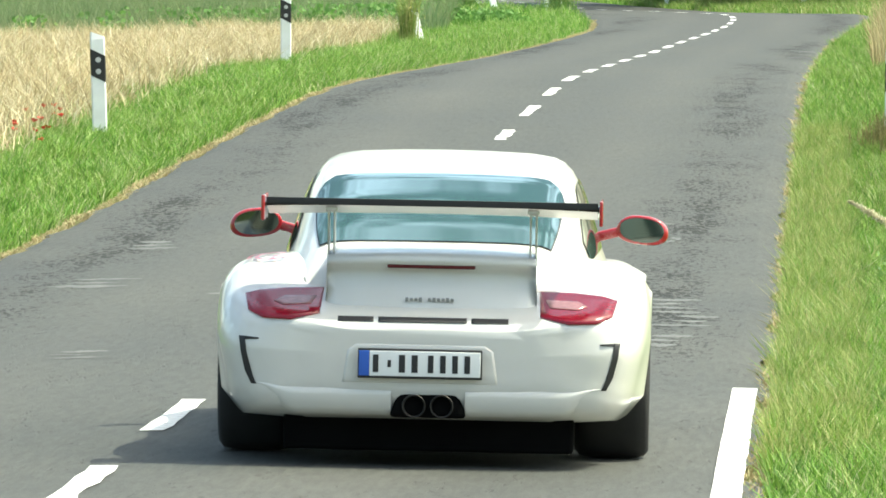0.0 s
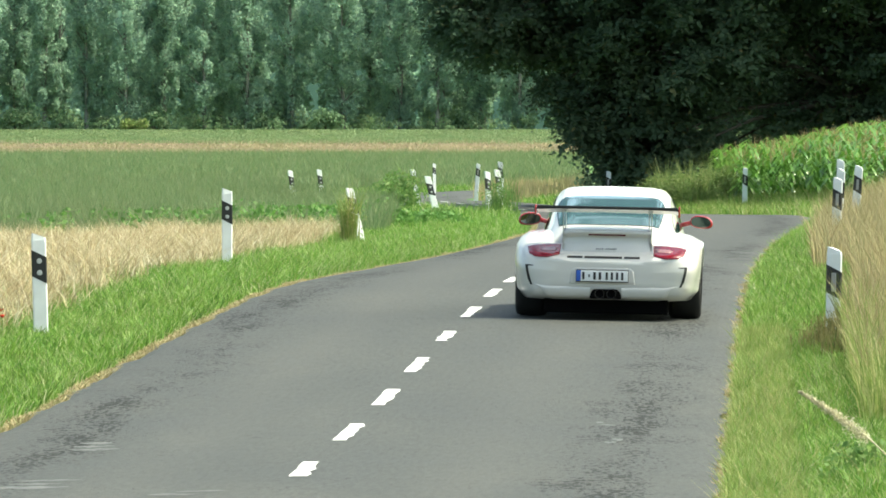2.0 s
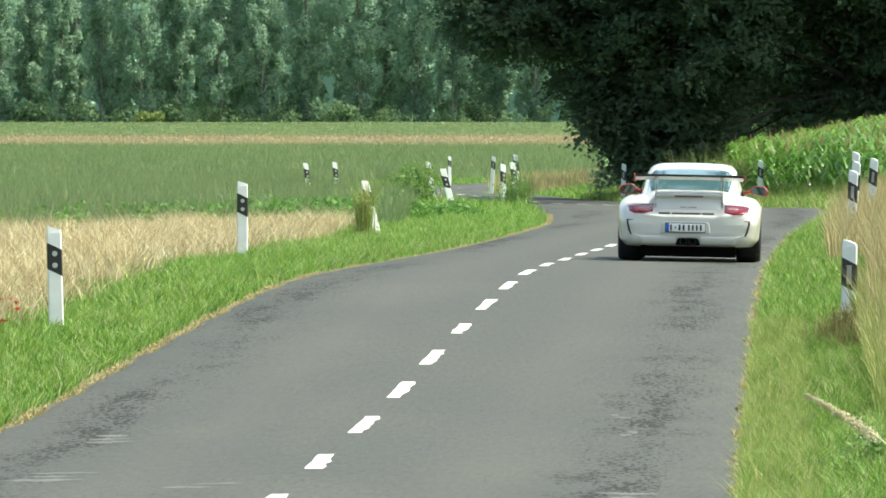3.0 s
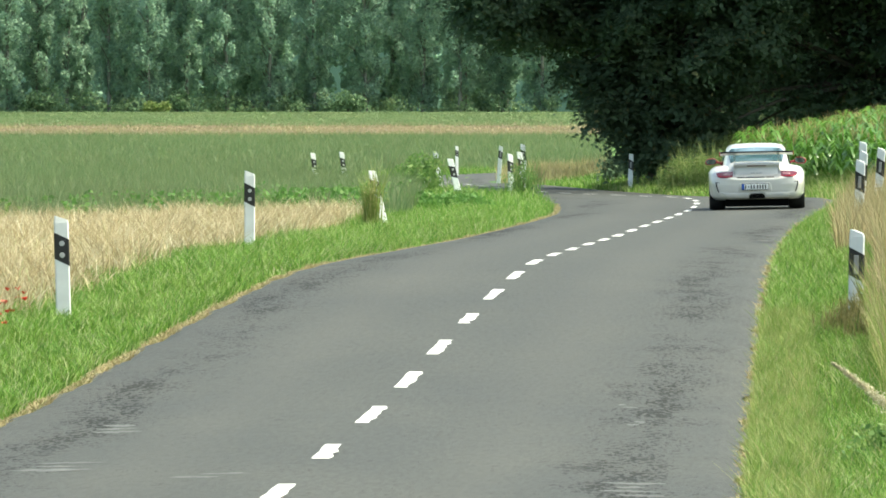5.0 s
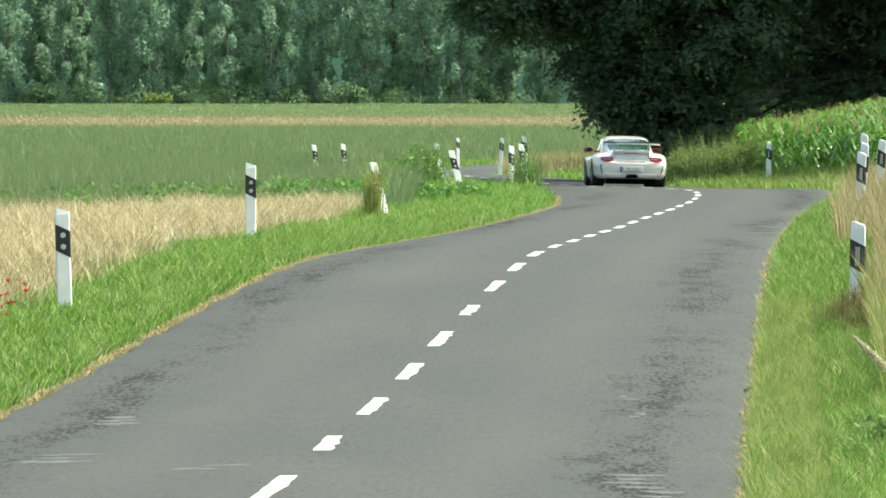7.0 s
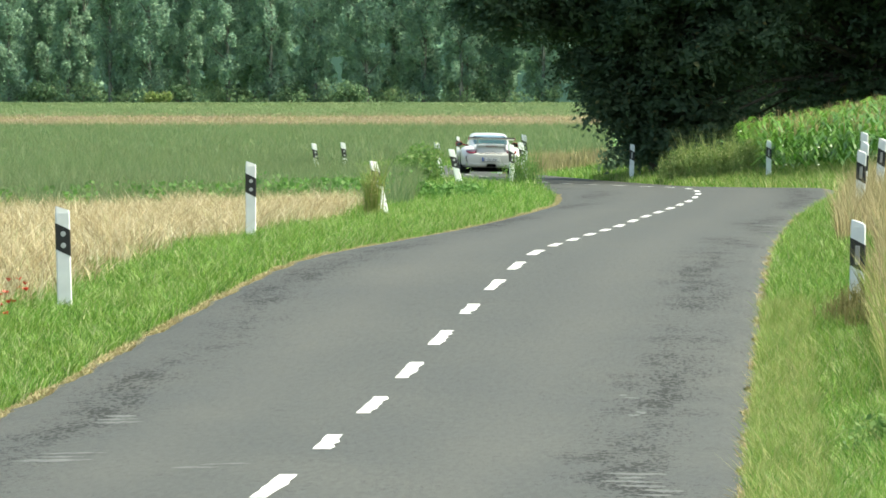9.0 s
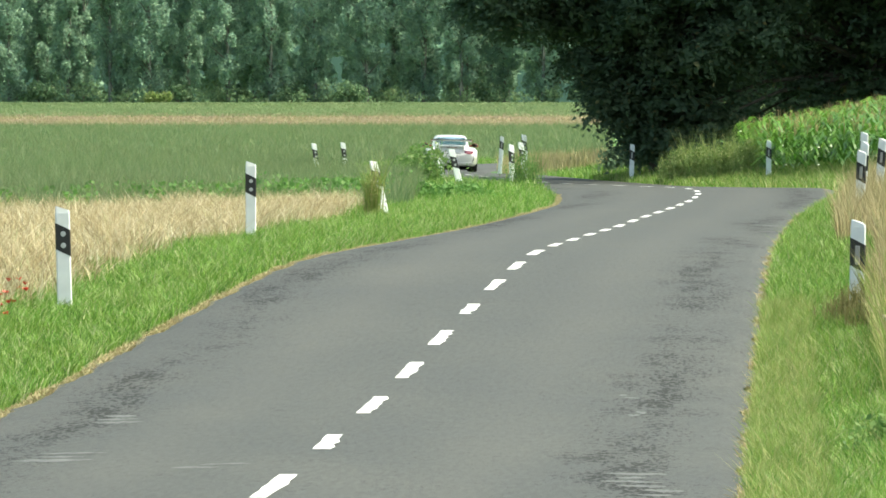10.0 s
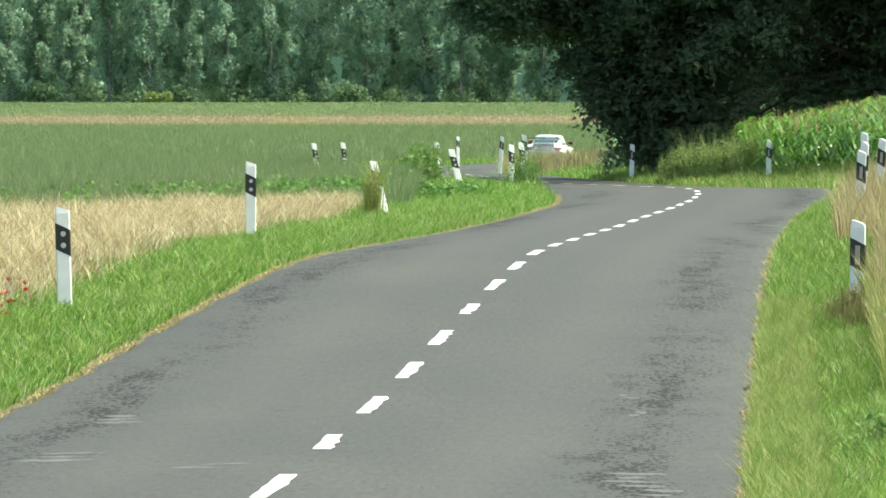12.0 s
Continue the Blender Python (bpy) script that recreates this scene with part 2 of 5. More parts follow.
HAZE_GLOW = haze_glow_material()
BARK = plain("bark", (0.075, 0.065, 0.05), 0.9, vary=0.4, scale=6, bump=0.6)
POPLAR_BARK = plain("poplar_bark", (0.16, 0.17, 0.14), 0.9, vary=0.3, scale=3, bump=0.5)
POPPY = plain("poppy_petal", (0.62, 0.03, 0.015), 0.6, vary=0.2)
POST_WHITE = plain("post_white_plastic", (0.74, 0.75, 0.74), 0.45, vary=0.08, scale=6)
POST_BLACK = plain("post_black_foil", (0.015, 0.015, 0.016), 0.4, vary=0.2)
REFLECTOR_DARK = plain("dull_reflector", (0.30, 0.29, 0.28), 0.3, shine=0.6)
REFLECTOR = plain("reflector", (0.42, 0.43, 0.43), 0.2, shine=0.8)


# ---- ground shape ----
PROFILE = np.array([(-120, -0.08), (21, -0.08), (30.75, -0.10), (36.75, -0.12), (42.75, -0.135), (48.75, -0.125), (54.75, -0.128), (60.75, -0.12), (66.75, -0.07), (72.75, 0.01),
                    (78.75, 0.10), (84.75, 0.185), (90.75, 0.25), (96.75, 0.275), (102.75, 0.243), (108.75, 0.195), (114.75, 0.155), (120.75, 0.11), (126.75, 0.07),
                    (138.75, 0.027), (150.75, -0.02), (162.75, -0.055), (174.75, -0.07), (186.75, -0.11), (217.5, -0.36), (252, -0.46), (285, -0.75), (309, -0.9),
                    (337.5, -1.1), (375, -1.25), (600, -1.4), (840, -1.4), (960, 0.0), (993, 0.0), (1050, -1.0), (2400, -1.0)])
# centre line of the road: distance ahead, place across
CENTRE = [(-90, -6.0), (-30, -3.6), (0, -2.55), (15, -2.05), (30.75, -1.72), (36.75, -1.48), (42.75, -1.23), (48.75, -0.97), (60.75, -0.51), (72.75, -0.02), (84.75, 0.52), (96.75, 1.06),
          (108.75, 1.68), (120.75, 2.32), (132.75, 2.98), (144.75, 3.70), (153.75, 4.23), (162.75, 4.75), (168.75, 5.05), (174.75, 5.29), (180.75, 5.46),
          (186.75, 5.47), (192.75, 5.24), (201, 4.62), (213, 3.50), (232.5, 1.75), (252, 0.4), (277.5, -0.6), (294, -1.05), (309, -1.1), (331.5, -0.1),
          (360, 2.9), (390, 7.0), (435, 14.5), (525, 31), (630, 52)]
_D = np.linspace(-120, 2400, 16801)
_Z = np.interp(_D, PROFILE[:, 0], PROFILE[:, 1])
_kernel = np.hanning(61)
_Z = np.convolve(np.pad(_Z, 30, mode="edge"), _kernel / _kernel.sum(), mode="valid")
_C = np.array(CENTRE)
_CX = np.interp(_D, _C[:, 0], _C[:, 1])
_CX = np.convolve(np.pad(_CX, 30, mode="edge"), _kernel / _kernel.sum(), mode="valid")


def profile(y):
    return np.interp(y, _D, _Z)


def centre(y):
    return np.interp(y, _D, _CX)


def half_width(y):
    return np.interp(y, [0, 72, 96, 138, 162, 177, 192, 210, 255, 600], [2.68, 2.72, 2.68, 2.45, 2.6, 2.95, 3.2, 3.3, 2.75, 2.7])


CROWN = 0.020


def lift(off, y):
    """The outer half of the bend is banked: the rise at a distance to the right of the centre line."""
    return np.interp(y, [112, 140, 163, 175, 187, 200, 212], [0, 0.025, 0.04, 0.04, 0.025, 0.01, 0]) * np.clip(off, 0, 3.0)


def road_z(x, y):
    """Height of the road's surface, which falls to both sides of the centre line."""
    off = np.asarray(x, dtype=float) - centre(y)
    return profile(y) + 0.006 - CROWN * np.abs(off) + lift(off, y)


def smooth(a, b, v):
    t = np.clip((np.asarray(v, dtype=float) - a) / (b - a), 0, 1)
    return t * t * (3 - 2 * t)


def ground_z(x, y):
    """Height of the ground: the road's own rise and fall, with a bank on its right side."""
    x, y = np.asarray(x, dtype=float), np.asarray(y, dtype=float)
    off = x - centre(y) - half_width(y)
    bank = smooth(0.3, 3.2, off) * (0.42 * smooth(30, 82, y) * (1 - smooth(168, 189, y)) + 0.25 * smooth(183, 202, y) * (1 - smooth(255, 300, y)))
    maize = 0.8 * smooth(5.5, 12, x - 0.008 * y) * smooth(186, 210, y) * (1 - smooth(300, 390, y))
    roll = 0.02 * np.sin(x * 1.7 + y * 0.2) + 0.015 * np.sin(x * 0.6 - y * 0.6)
    beside = smooth(0.0, 1.0, np.abs(x - centre(y)) - half_width(y))
    return profile(y) + lift(x - centre(y), y) + bank + maize + roll * beside - 0.05 - 0.07 * (1 - beside)


def mesh_from(name, verts, faces, materials, smooth_shade=False, indices=None):
    me = bpy.data.meshes.new(name)
    me.from_pydata([tuple(v) for v in verts], [], [tuple(f) for f in faces])
    for m in materials:
        me.materials.append(m)
    if indices is not None:
        me.polygons.foreach_set("material_index", indices)
    if smooth_shade:
        me.polygons.foreach_set("use_smooth", [True] * len(me.polygons))
    me.update()
    return me


def grid_faces(rows, columns, close=False):
    faces = []
    for r in range(rows - 1):
        for c in range(columns if close else columns - 1):
            d = (c + 1) % columns
            faces.append((r * columns + c, r * columns + d, (r + 1) * columns + d, (r + 1) * columns + c))
    return faces


def part(name, mesh, parent, label=""):
    """One mesh object under a thing or under a part."""
    ob = new(name, mesh)
    ob.parent = parent
    if label:
        tagged(ob, label)
    return ob


def build_ground():
    ys = np.concatenate([np.arange(-90, 24, 9), np.arange(24, 210, 1.0), np.arange(210, 405, 3), np.arange(405, 810, 40), np.arange(810, 1080, 10), [1140, 1350, 1800, 2400]])
    xs = np.concatenate([[-900, -400, -200, -100, -60, -40, -30, -24, -20, -17, -15], np.arange(-14, 20, 0.6), [21, 23, 26, 30, 40, 60, 100, 200, 400, 900]])
    gx, gy = np.meshgrid(xs, ys)
    verts = np.stack([gx.ravel(), gy.ravel(), ground_z(gx, gy).ravel()], 1)
    me = mesh_from("ground", verts, grid_faces(len(ys), len(xs)), [GROUND], True)
    tagged(new("ground", me), "grassy farmland with a low dike behind the fields", "ground", kind="structure")


def build_road():
    ys = np.concatenate([np.arange(-90, 24, 6), np.arange(24, 225, 0.5), np.arange(225, 630, 2.0)])
    cx, w = centre(ys), half_width(ys)
    dx = np.gradient(cx, ys)
    nx, ny = 1 / np.sqrt(1 + dx ** 2), -dx / np.sqrt(1 + dx ** 2)
    along = np.concatenate([[0], np.cumsum(np.hypot(np.diff(cx), np.diff(ys)))])
    ragged = 0.05 * np.sin(ys * 1.5) + 0.04 * np.sin(ys * 3.4 + 1)
    verts, uvs = [], []
    columns = [-1.0, -0.93, -0.66, -0.33, 0, 0.33, 0.66, 0.93, 1.0]
    for i, y in enumerate(ys):
        for k in columns:
            o = k * (w[i] + (ragged[i] * (1 if k > 0 else -1) if abs(k) == 1 else 0))
            x, yy = cx[i] + nx[i] * o, y + ny[i] * o
            z = float(profile(y)) + 0.006 - CROWN * abs(o) + float(lift(o, y)) - (0.05 if abs(k) == 1 else 0)
            verts.append((x, yy, z))
            uvs.append((o, along[i]))
    faces = grid_faces(len(ys), len(columns))
    me = mesh_from("road", verts, faces, [ASPHALT], True)
    layer = me.uv_layers.new(name="road")
    for loop in me.loops:
        layer.data[loop.index].uv = uvs[loop.vertex_index]
    road = tagged(new("road", me), "narrow worn grey asphalt country road with cracks", "road", kind="structure")

    def stripe(y0, y1, offset, width, worn):
        rng = random.Random(int(y0 * 10))
        n = max(3, int((y1 - y0) / 0.35))
        vs = []
        for i in range(n + 1):
            y = y0 + (y1 - y0) * i / n
            c, d = float(centre(y)), float(centre(y + 0.1) - centre(y - 0.1)) / 0.2
            k = 1 / math.hypot(1, d)
            for side in (-1, 1):
                o = offset + side * width / 2 + rng.uniform(-worn, worn) * (1 if side > 0 else 0.4)
                vs.append((c + k * o, y - d * k * o, float(profile(y)) + 0.012 - CROWN * abs(o)))
        return mesh_from("dash", vs, grid_faces(n + 1, 2), [PAINT])
    for i in range(-7, 45):
        y = 48.75 + (6 if i > 0 else 5.0) * i
        long = (2.2 if i in (1, 5) else 2.8) if i >= 0 else 2.5
        part("dash", stripe(y - long / 2, y + long / 2, 0.0, 0.112, 0.018 + (0.02 if i in (1, 5) else 0)), road)
    def scrape(x, y, w, l, seed):
        """A pale ragged streak across the lane."""
        rng = random.Random(seed)
        near, far = [], []
        for k in range(15):
            px = x + w * (k / 14 - 0.5)
            swell = math.sin(math.pi * (0.03 + 0.94 * k / 14)) ** 0.7
            drift = l * 0.08 * math.sin(k * 0.4 + seed)
            near.append((px, y + drift - 0.5 * l * swell * rng.uniform(0.4, 1.1)))
            far.append((px + rng.uniform(-0.01, 0.01), y + drift + 0.5 * l * swell * rng.uniform(0.4, 1.1)))
        vs = [(px, py, float(road_z(px, py)) + 0.0025) for px, py in near + far]
        return mesh_from("scraped_patch", vs, [(k, k + 1, 16 + k, 15 + k) for k in range(14)], [SCRAPED])
    spots = random.Random(8)
    for x, y, w, l, count in ((1.18, 49.6, 0.42, 3.6, 7), (1.05, 46.4, 0.36, 1.4, 3), (-2.45, 53.3, 0.62, 1.5, 3), (-2.36, 59.2, 0.46, 1.6, 3), (-1.43, 51.6, 0.36, 0.8, 2), (1.42, 60.2, 0.16, 1.0, 2),
                              (1.40, 63.0, 0.14, 0.8, 2), (4.62, 121.0, 0.62, 2.4, 4), (5.0, 128.0, 0.7, 1.6, 3), (-2.1, 44.5, 0.4, 0.9, 3)):
        for k in range(count):
            yy = y + l * ((k + 0.5) / count - 0.5)
            part("scraped_patch", scrape(x + spots.uniform(-0.1, 0.1), yy, w * spots.uniform(0.45, 1.0), l / count * spots.uniform(0.5, 0.95), 70 + int(yy * 10)), road, "pale scraped patch of asphalt")
    part("edge_line", stripe(-30, 42.0, 2.59, 0.125, 0.004), road, "solid white painted edge line")


def fast_mesh(name, verts, tris, materials):
    """A mesh of many triangles, from arrays."""
    me = bpy.data.meshes.new(name)
    n, m = len(verts), len(tris)
    me.vertices.add(n), me.loops.add(3 * m), me.polygons.add(m)
    me.vertices.foreach_set("co", np.asarray(verts, dtype=np.float32).ravel())
    me.loops.foreach_set("vertex_index", np.asarray(tris, dtype=np.int32).ravel())
    me.polygons.foreach_set("loop_start", np.arange(0, 3 * m, 3, dtype=np.int32))
    me.polygons.foreach_set("loop_total", np.full(m, 3, dtype=np.int32))
    for mat in materials:
        me.materials.append(mat)
    me.update(calc_edges=True)
    return me


def blade_mesh(name, base, height, width, bend, material, seed):
    """Many bent blades: base points (N, 3), each blade three triangles."""
    rng = np.random.RandomState(seed)
    n = len(base)
    turn, lean_to = rng.uniform(0, 2 * np.pi, n), rng.uniform(0, 2 * np.pi, n)
    x, y = base[:, 0], base[:, 1]
    tuft = np.sin(x * 4.3 + 1.7 * np.sin(y * 0.9)) + np.sin(x * 9.1 - y * 1.3) + np.sin(y * 2.1 + x * 2.7)
    h = height * rng.uniform(0.5, 1.15, n) * (1 + 0.16 * tuft)
    w = width * rng.uniform(0.7, 1.3, n)
    b = bend * rng.uniform(0.3, 1.5, n) * h
    side = np.stack([np.cos(turn), np.sin(turn), np.zeros(n)], 1)
    lean = np.stack([np.cos(lean_to), np.sin(lean_to), np.zeros(n)], 1)
    up = np.array([0, 0, 1.0])
    mid = base + up * (h * 0.55)[:, None] + lean * (b * 0.3)[:, None]
    tip = base + up * (h * 0.98)[:, None] + lean * b[:, None]
    v = np.stack([base - side * (w / 2)[:, None], base + side * (w / 2)[:, None], mid - side * (w * 0.42)[:, None], mid + side * (w * 0.42)[:, None], tip], 1).reshape(-1, 3)
    k = np.arange(n)[:, None, None] * 5
    t = (np.array([[0, 1, 3], [0, 3, 2], [2, 3, 4]])[None] + k).reshape(-1, 3)
    return fast_mesh(name, v, t, [material])


def leaf_mesh(name, centres, size, material, seed, droop=0.2):
    """One folded leaf (two triangles) or clump at each centre."""
    rng = np.random.RandomState(seed)
    n = len(centres)
    d = rng.normal(size=(n, 3))
    d[:, 2] -= droop
    d /= np.linalg.norm(d, axis=1)[:, None]
    e = np.cross(d, rng.normal(size=(n, 3)))
    e /= np.linalg.norm(e, axis=1)[:, None]
    s = (size * rng.uniform(0.6, 1.35, n))[:, None]
    v = np.stack([centres - d * s * 0.5, centres + e * s * 0.36, centres + d * s * 0.6, centres - e * s * 0.36], 1).reshape(-1, 3)
    k = np.arange(n)[:, None, None] * 4
    t = (np.array([[0, 1, 2], [0, 2, 3]])[None] + k).reshape(-1, 3)
    return fast_mesh(name, v, t, [material])


def strip_points(rng, y0, y1, count, inner, outer, side):
    """Points beside the road: inner and outer are metres off its edge (numbers or functions of y)."""
    y = rng.uniform(y0, y1, count)
    a = inner(y) if callable(inner) else inner
    b = outer(y) if callable(outer) else outer
    o = a + (b - a) * rng.uniform(0, 1, count)
    x = centre(y) + side * (half_width(y) + o)
    return np.stack([x, y, ground_z(x, y)], 1)


def stuff(name, mesh, label, category):
    return tagged(new(name, mesh), label, category, kind="stuff")


def left_verge(y):
    """Width of the green verge on the left, up to the wheat."""
    return np.interp(y, [30, 67, 90, 112, 135, 157, 187], [1.5, 1.5, 1.6, 2.0, 2.6, 3.2, 4.0])


def build_verges():
    rng = np.random.RandomState(11)
    pieces = []
    for y0, y1, per in ((36, 60, 1150), (60, 90, 800), (90, 127, 500), (127, 187, 300)):
        n = int((y1 - y0) * 2.2 * per)
        pieces.append(strip_points(rng, y0, y1, n, 0.06, lambda y: left_verge(y) + 0.3, -1))
    base = np.concatenate(pieces)
    stuff("verge_grass", blade_mesh("verge_grass", base, 0.165, 0.008, 0.7, VERGE_GRASS, 1), "bright green short verge grass beside the wheat", "grass")
    pieces = []
    for y0, y1, per in ((30, 60, 1500), (60, 90, 1000), (90, 127, 550), (127, 183, 300)):
        n = int((y1 - y0) * 2.4 * per)
        pieces.append(strip_points(rng, y0, y1, n, 0.05, 2.6, 1))
    base = np.concatenate(pieces)
    stuff("verge_grass", blade_mesh("verge_grass", base, 0.165, 0.0068, 0.65, VERGE_GRASS, 2), "green verge grass on the bank below dry grass", "grass")
    base = strip_points(rng, 183, 258, 32000, 0.05, 5.0, 1)
    stuff("verge_grass", blade_mesh("verge_grass", base, 0.22, 0.02, 0.6, VERGE_GRASS, 3), "pale green verge grass before the maize", "grass")
    base = strip_points(rng, 186, 240, 16000, 0.05, 5.0, 1)
    stuff("tall_grass", blade_mesh("tall_grass", base, 0.26, 0.016, 0.6, TALL_GRASS, 18), "yellowing grass along the outside of the bend", "grass")
    base = strip_points(rng, 183, 390, 46000, 0.05, 4.5, -1)
    stuff("verge_grass", blade_mesh("verge_grass", base, 0.28, 0.02, 0.6, VERGE_GRASS, 4), "green grass on the inside of the bend", "grass")
    # dead grass along the rims
    for side, count, label in ((-1, 26000, "thin dead grass along the wheat side of the road"), (1, 9000, "thin dead grass along the bank side of the road")):
        base = strip_points(rng, 33, 183, count, -0.05, 0.06, side)
        base[:, 2] += 0.01
        stuff("dead_grass", blade_mesh("dead_grass", base, 0.05, 0.012, 1.2, DRY_GRASS, 14 + side), label, "grass")
    base = strip_points(rng, 60, 76, 13000, 1.0, 2.6, 1)
    stuff("tall_grass", blade_mesh("tall_grass", base, 0.55, 0.010, 0.3, TALL_GRASS, 16), "tall yellow-green grass round a marker post", "grass")
    base = np.concatenate([strip_points(rng, 33, 72, 9000, 0.35, 2.6, 1), strip_points(rng, 36, 80, 16000, 0.02, 0.5, 1)])
    stuff("tall_grass", blade_mesh("tall_grass", base, 0.22, 0.005, 0.5, TALL_GRASS, 17), "loose yellow-green grass on the right verge", "grass")
    # tall dry grass on the right bank
    base = np.concatenate([strip_points(rng, 64, 80, 9000, 1.05, 2.4, 1), strip_points(rng, 69, 99, 18000, 1.2, 3.8, 1), strip_points(rng, 99, 183, 40000, 0.8, 4.0, 1)])
    stuff("dry_grass", blade_mesh("dry_grass", base, 0.62, 0.009, 0.35, DRY_GRASS, 5), "tall dry straw-coloured grass on the right bank", "grass")
    base = strip_points(rng, 258, 375, 18000, 0.3, 5.0, 1)
    stuff("dry_grass", blade_mesh("dry_grass", base, 0.6, 0.02, 0.3, DRY_GRASS, 6), "tall dry grass beyond the bend", "grass")


def wheat_far(x):
    return np.interp(x, [-14, -7, 0, 1.5], [120, 132, 160, 170])


def build_fields():
    rng = np.random.RandomState(21)
    y = rng.uniform(57, 171, 420000)
    x = rng.uniform(-12, 1.5, 420000)
    edge = centre(y) - half_width(y) - left_verge(y)
    keep = (x < edge + rng.uniform(-0.25, 0.25, len(x))) & (y < wheat_far(x)) & (x > -0.057 * y - 1.2)
    x, y = x[keep], y[keep]
    base = np.stack([x, y, ground_z(x, y)], 1)
    stuff("wheat", blade_mesh("wheat", base, 0.36, 0.012, 0.7, WHEAT, 7), "ripe tangled straw-coloured wheat in a strip", "wheat")
    # broad bright leaves at the near border of the crop
    m = 12000
    x = rng.uniform(-10, 1.0, m)
    y = wheat_far(x) + np.abs(rng.normal(size=m)) * 8.0 - 1.5
    keep = (x < centre(y) - half_width(y) - 3.0) & (np.sin(x * 3.1 + y * 0.7) + np.sin(x * 1.3 - y * 0.5) + 0.25 * x > -1.2)
    x, y = x[keep], y[keep]
    stuff("clover", leaf_mesh("clover", np.stack([x, y, ground_z(x, y) + rng.uniform(0.1, 0.55, len(x))], 1), 0.09, CLOVER, 44, 0.0), "broad bright green leaves at the crop's border", "crop")
    # green crop behind
    n = 430000
    y = 126 * (684 / 126.0) ** rng.uniform(0, 1, n)
    x = rng.uniform(-0.0587, 0.02, n) * y
    keep = (y > wheat_far(x)) & (x < centre(y) - half_width(y) - np.interp(y, [150, 187, 210, 840], [2.5, 3.0, 1.3, 1.3])) | ((y > 382) & (x < centre(np.minimum(y, 615)) - 6))
    x, y = x[keep], y[keep]
    base = np.stack([x, y, ground_z(x, y)], 1)
    near = y < 300
    stuff("green_crop", blade_mesh("green_crop", base[near], 0.55, 0.015, 0.4, CROP_GREEN, 8), "green crop field with a soft uneven top", "crop")
    stuff("green_crop", blade_mesh("green_crop", base[~near], 0.6, 0.05, 0.4, CROP_GREEN, 9), "green crop field far behind the road", "crop")
    # the dry strip before the dike, and the dike's own grass
    y = rng.uniform(690, 885, 60000)
    x = rng.uniform(-0.06, 0.035, len(y)) * y
    stuff("hay_grass", blade_mesh("hay_grass", np.stack([x, y, ground_z(x, y)], 1), 0.2, 0.12, 0.8, HAY_GRASS, 45), "dry straw-coloured grass strip below the dike", "grass")
    y = rng.uniform(872, 990, 110000) + rng.normal(size=110000) * 4
    x = rng.uniform(-0.06, 0.035, len(y)) * y
    stuff("dike_grass", blade_mesh("dike_grass", np.stack([x, y, ground_z(x, y)], 1), 0.2, 0.14, 0.8, DIKE_GRASS, 46), "pale green grass on the dike's slope", "grass")


build_ground()
build_road()
build_verges()
build_fields()


# ---- marker posts ----
def marker_post_meshes():
    """A hollow plastic post, triangular in plan, with a sloped cap, a slanted black band and reflectors."""
    def outline(w, depth):
        return [(-w / 2, 0.0), (-w * 0.42, -0.012), (w * 0.42, -0.012), (w / 2, 0.0), (w * 0.16, depth), (-w * 0.16, depth)]
    w, depth, h = 0.140, 0.11, 1.02
    ring = outline(w, depth)
    zs = [-0.35, 0.0, h - 0.06]
    verts = [(x, y, z) for z in zs for x, y in ring]
    top = [(x * 0.9, y * 0.9 + 0.004, h - 0.045 + 0.045 * (0.5 - x / w) + 0.01) for x, y in ring]
    verts += top
    faces = grid_faces(4, 6, True) + [tuple(range(18, 24))]
    shaft = mesh_from("shaft", verts, faces, [POST_WHITE])
    ring2 = [(x * 1.03, y * 1.03 - 0.0015) for x, y in outline(w, depth)]
    low = [(x, y, 0.585 - 0.07 * (x / w)) for x, y in ring2]
    high = [(x, y, 0.835 - 0.07 * (x / w)) for x, y in ring2]
    band = mesh_from("band", low + high, grid_faces(2, 6, True), [POST_BLACK])

    def disc(z):
        pts = [(0.0, -0.021, z)] + [(0.026 * math.cos(a * math.tau / 14), -0.019, z + 0.026 * math.sin(a * math.tau / 14)) for a in range(14)]
        return mesh_from("reflector", pts, [(0, 1 + (a + 1) % 14, 1 + a) for a in range(14)], [REFLECTOR], True)

    def bar(z):
        a, b = 0.022, 0.085
        pts = [(sx * a, -0.0175, z + sz * b) for sx, sz in ((-1, -1), (1, -1), (1, 1), (-1, 1))] + [(sx * a * 0.8, -0.023, z + sz * b * 0.93) for sx, sz in ((-1, -1), (1, -1), (1, 1), (-1, 1))]
        return mesh_from("reflector", pts, [(4, 5, 6, 7)] + [(i, (i + 1) % 4, 4 + (i + 1) % 4, 4 + i) for i in range(4)], [REFLECTOR_DARK])
    return shaft, band, disc, bar


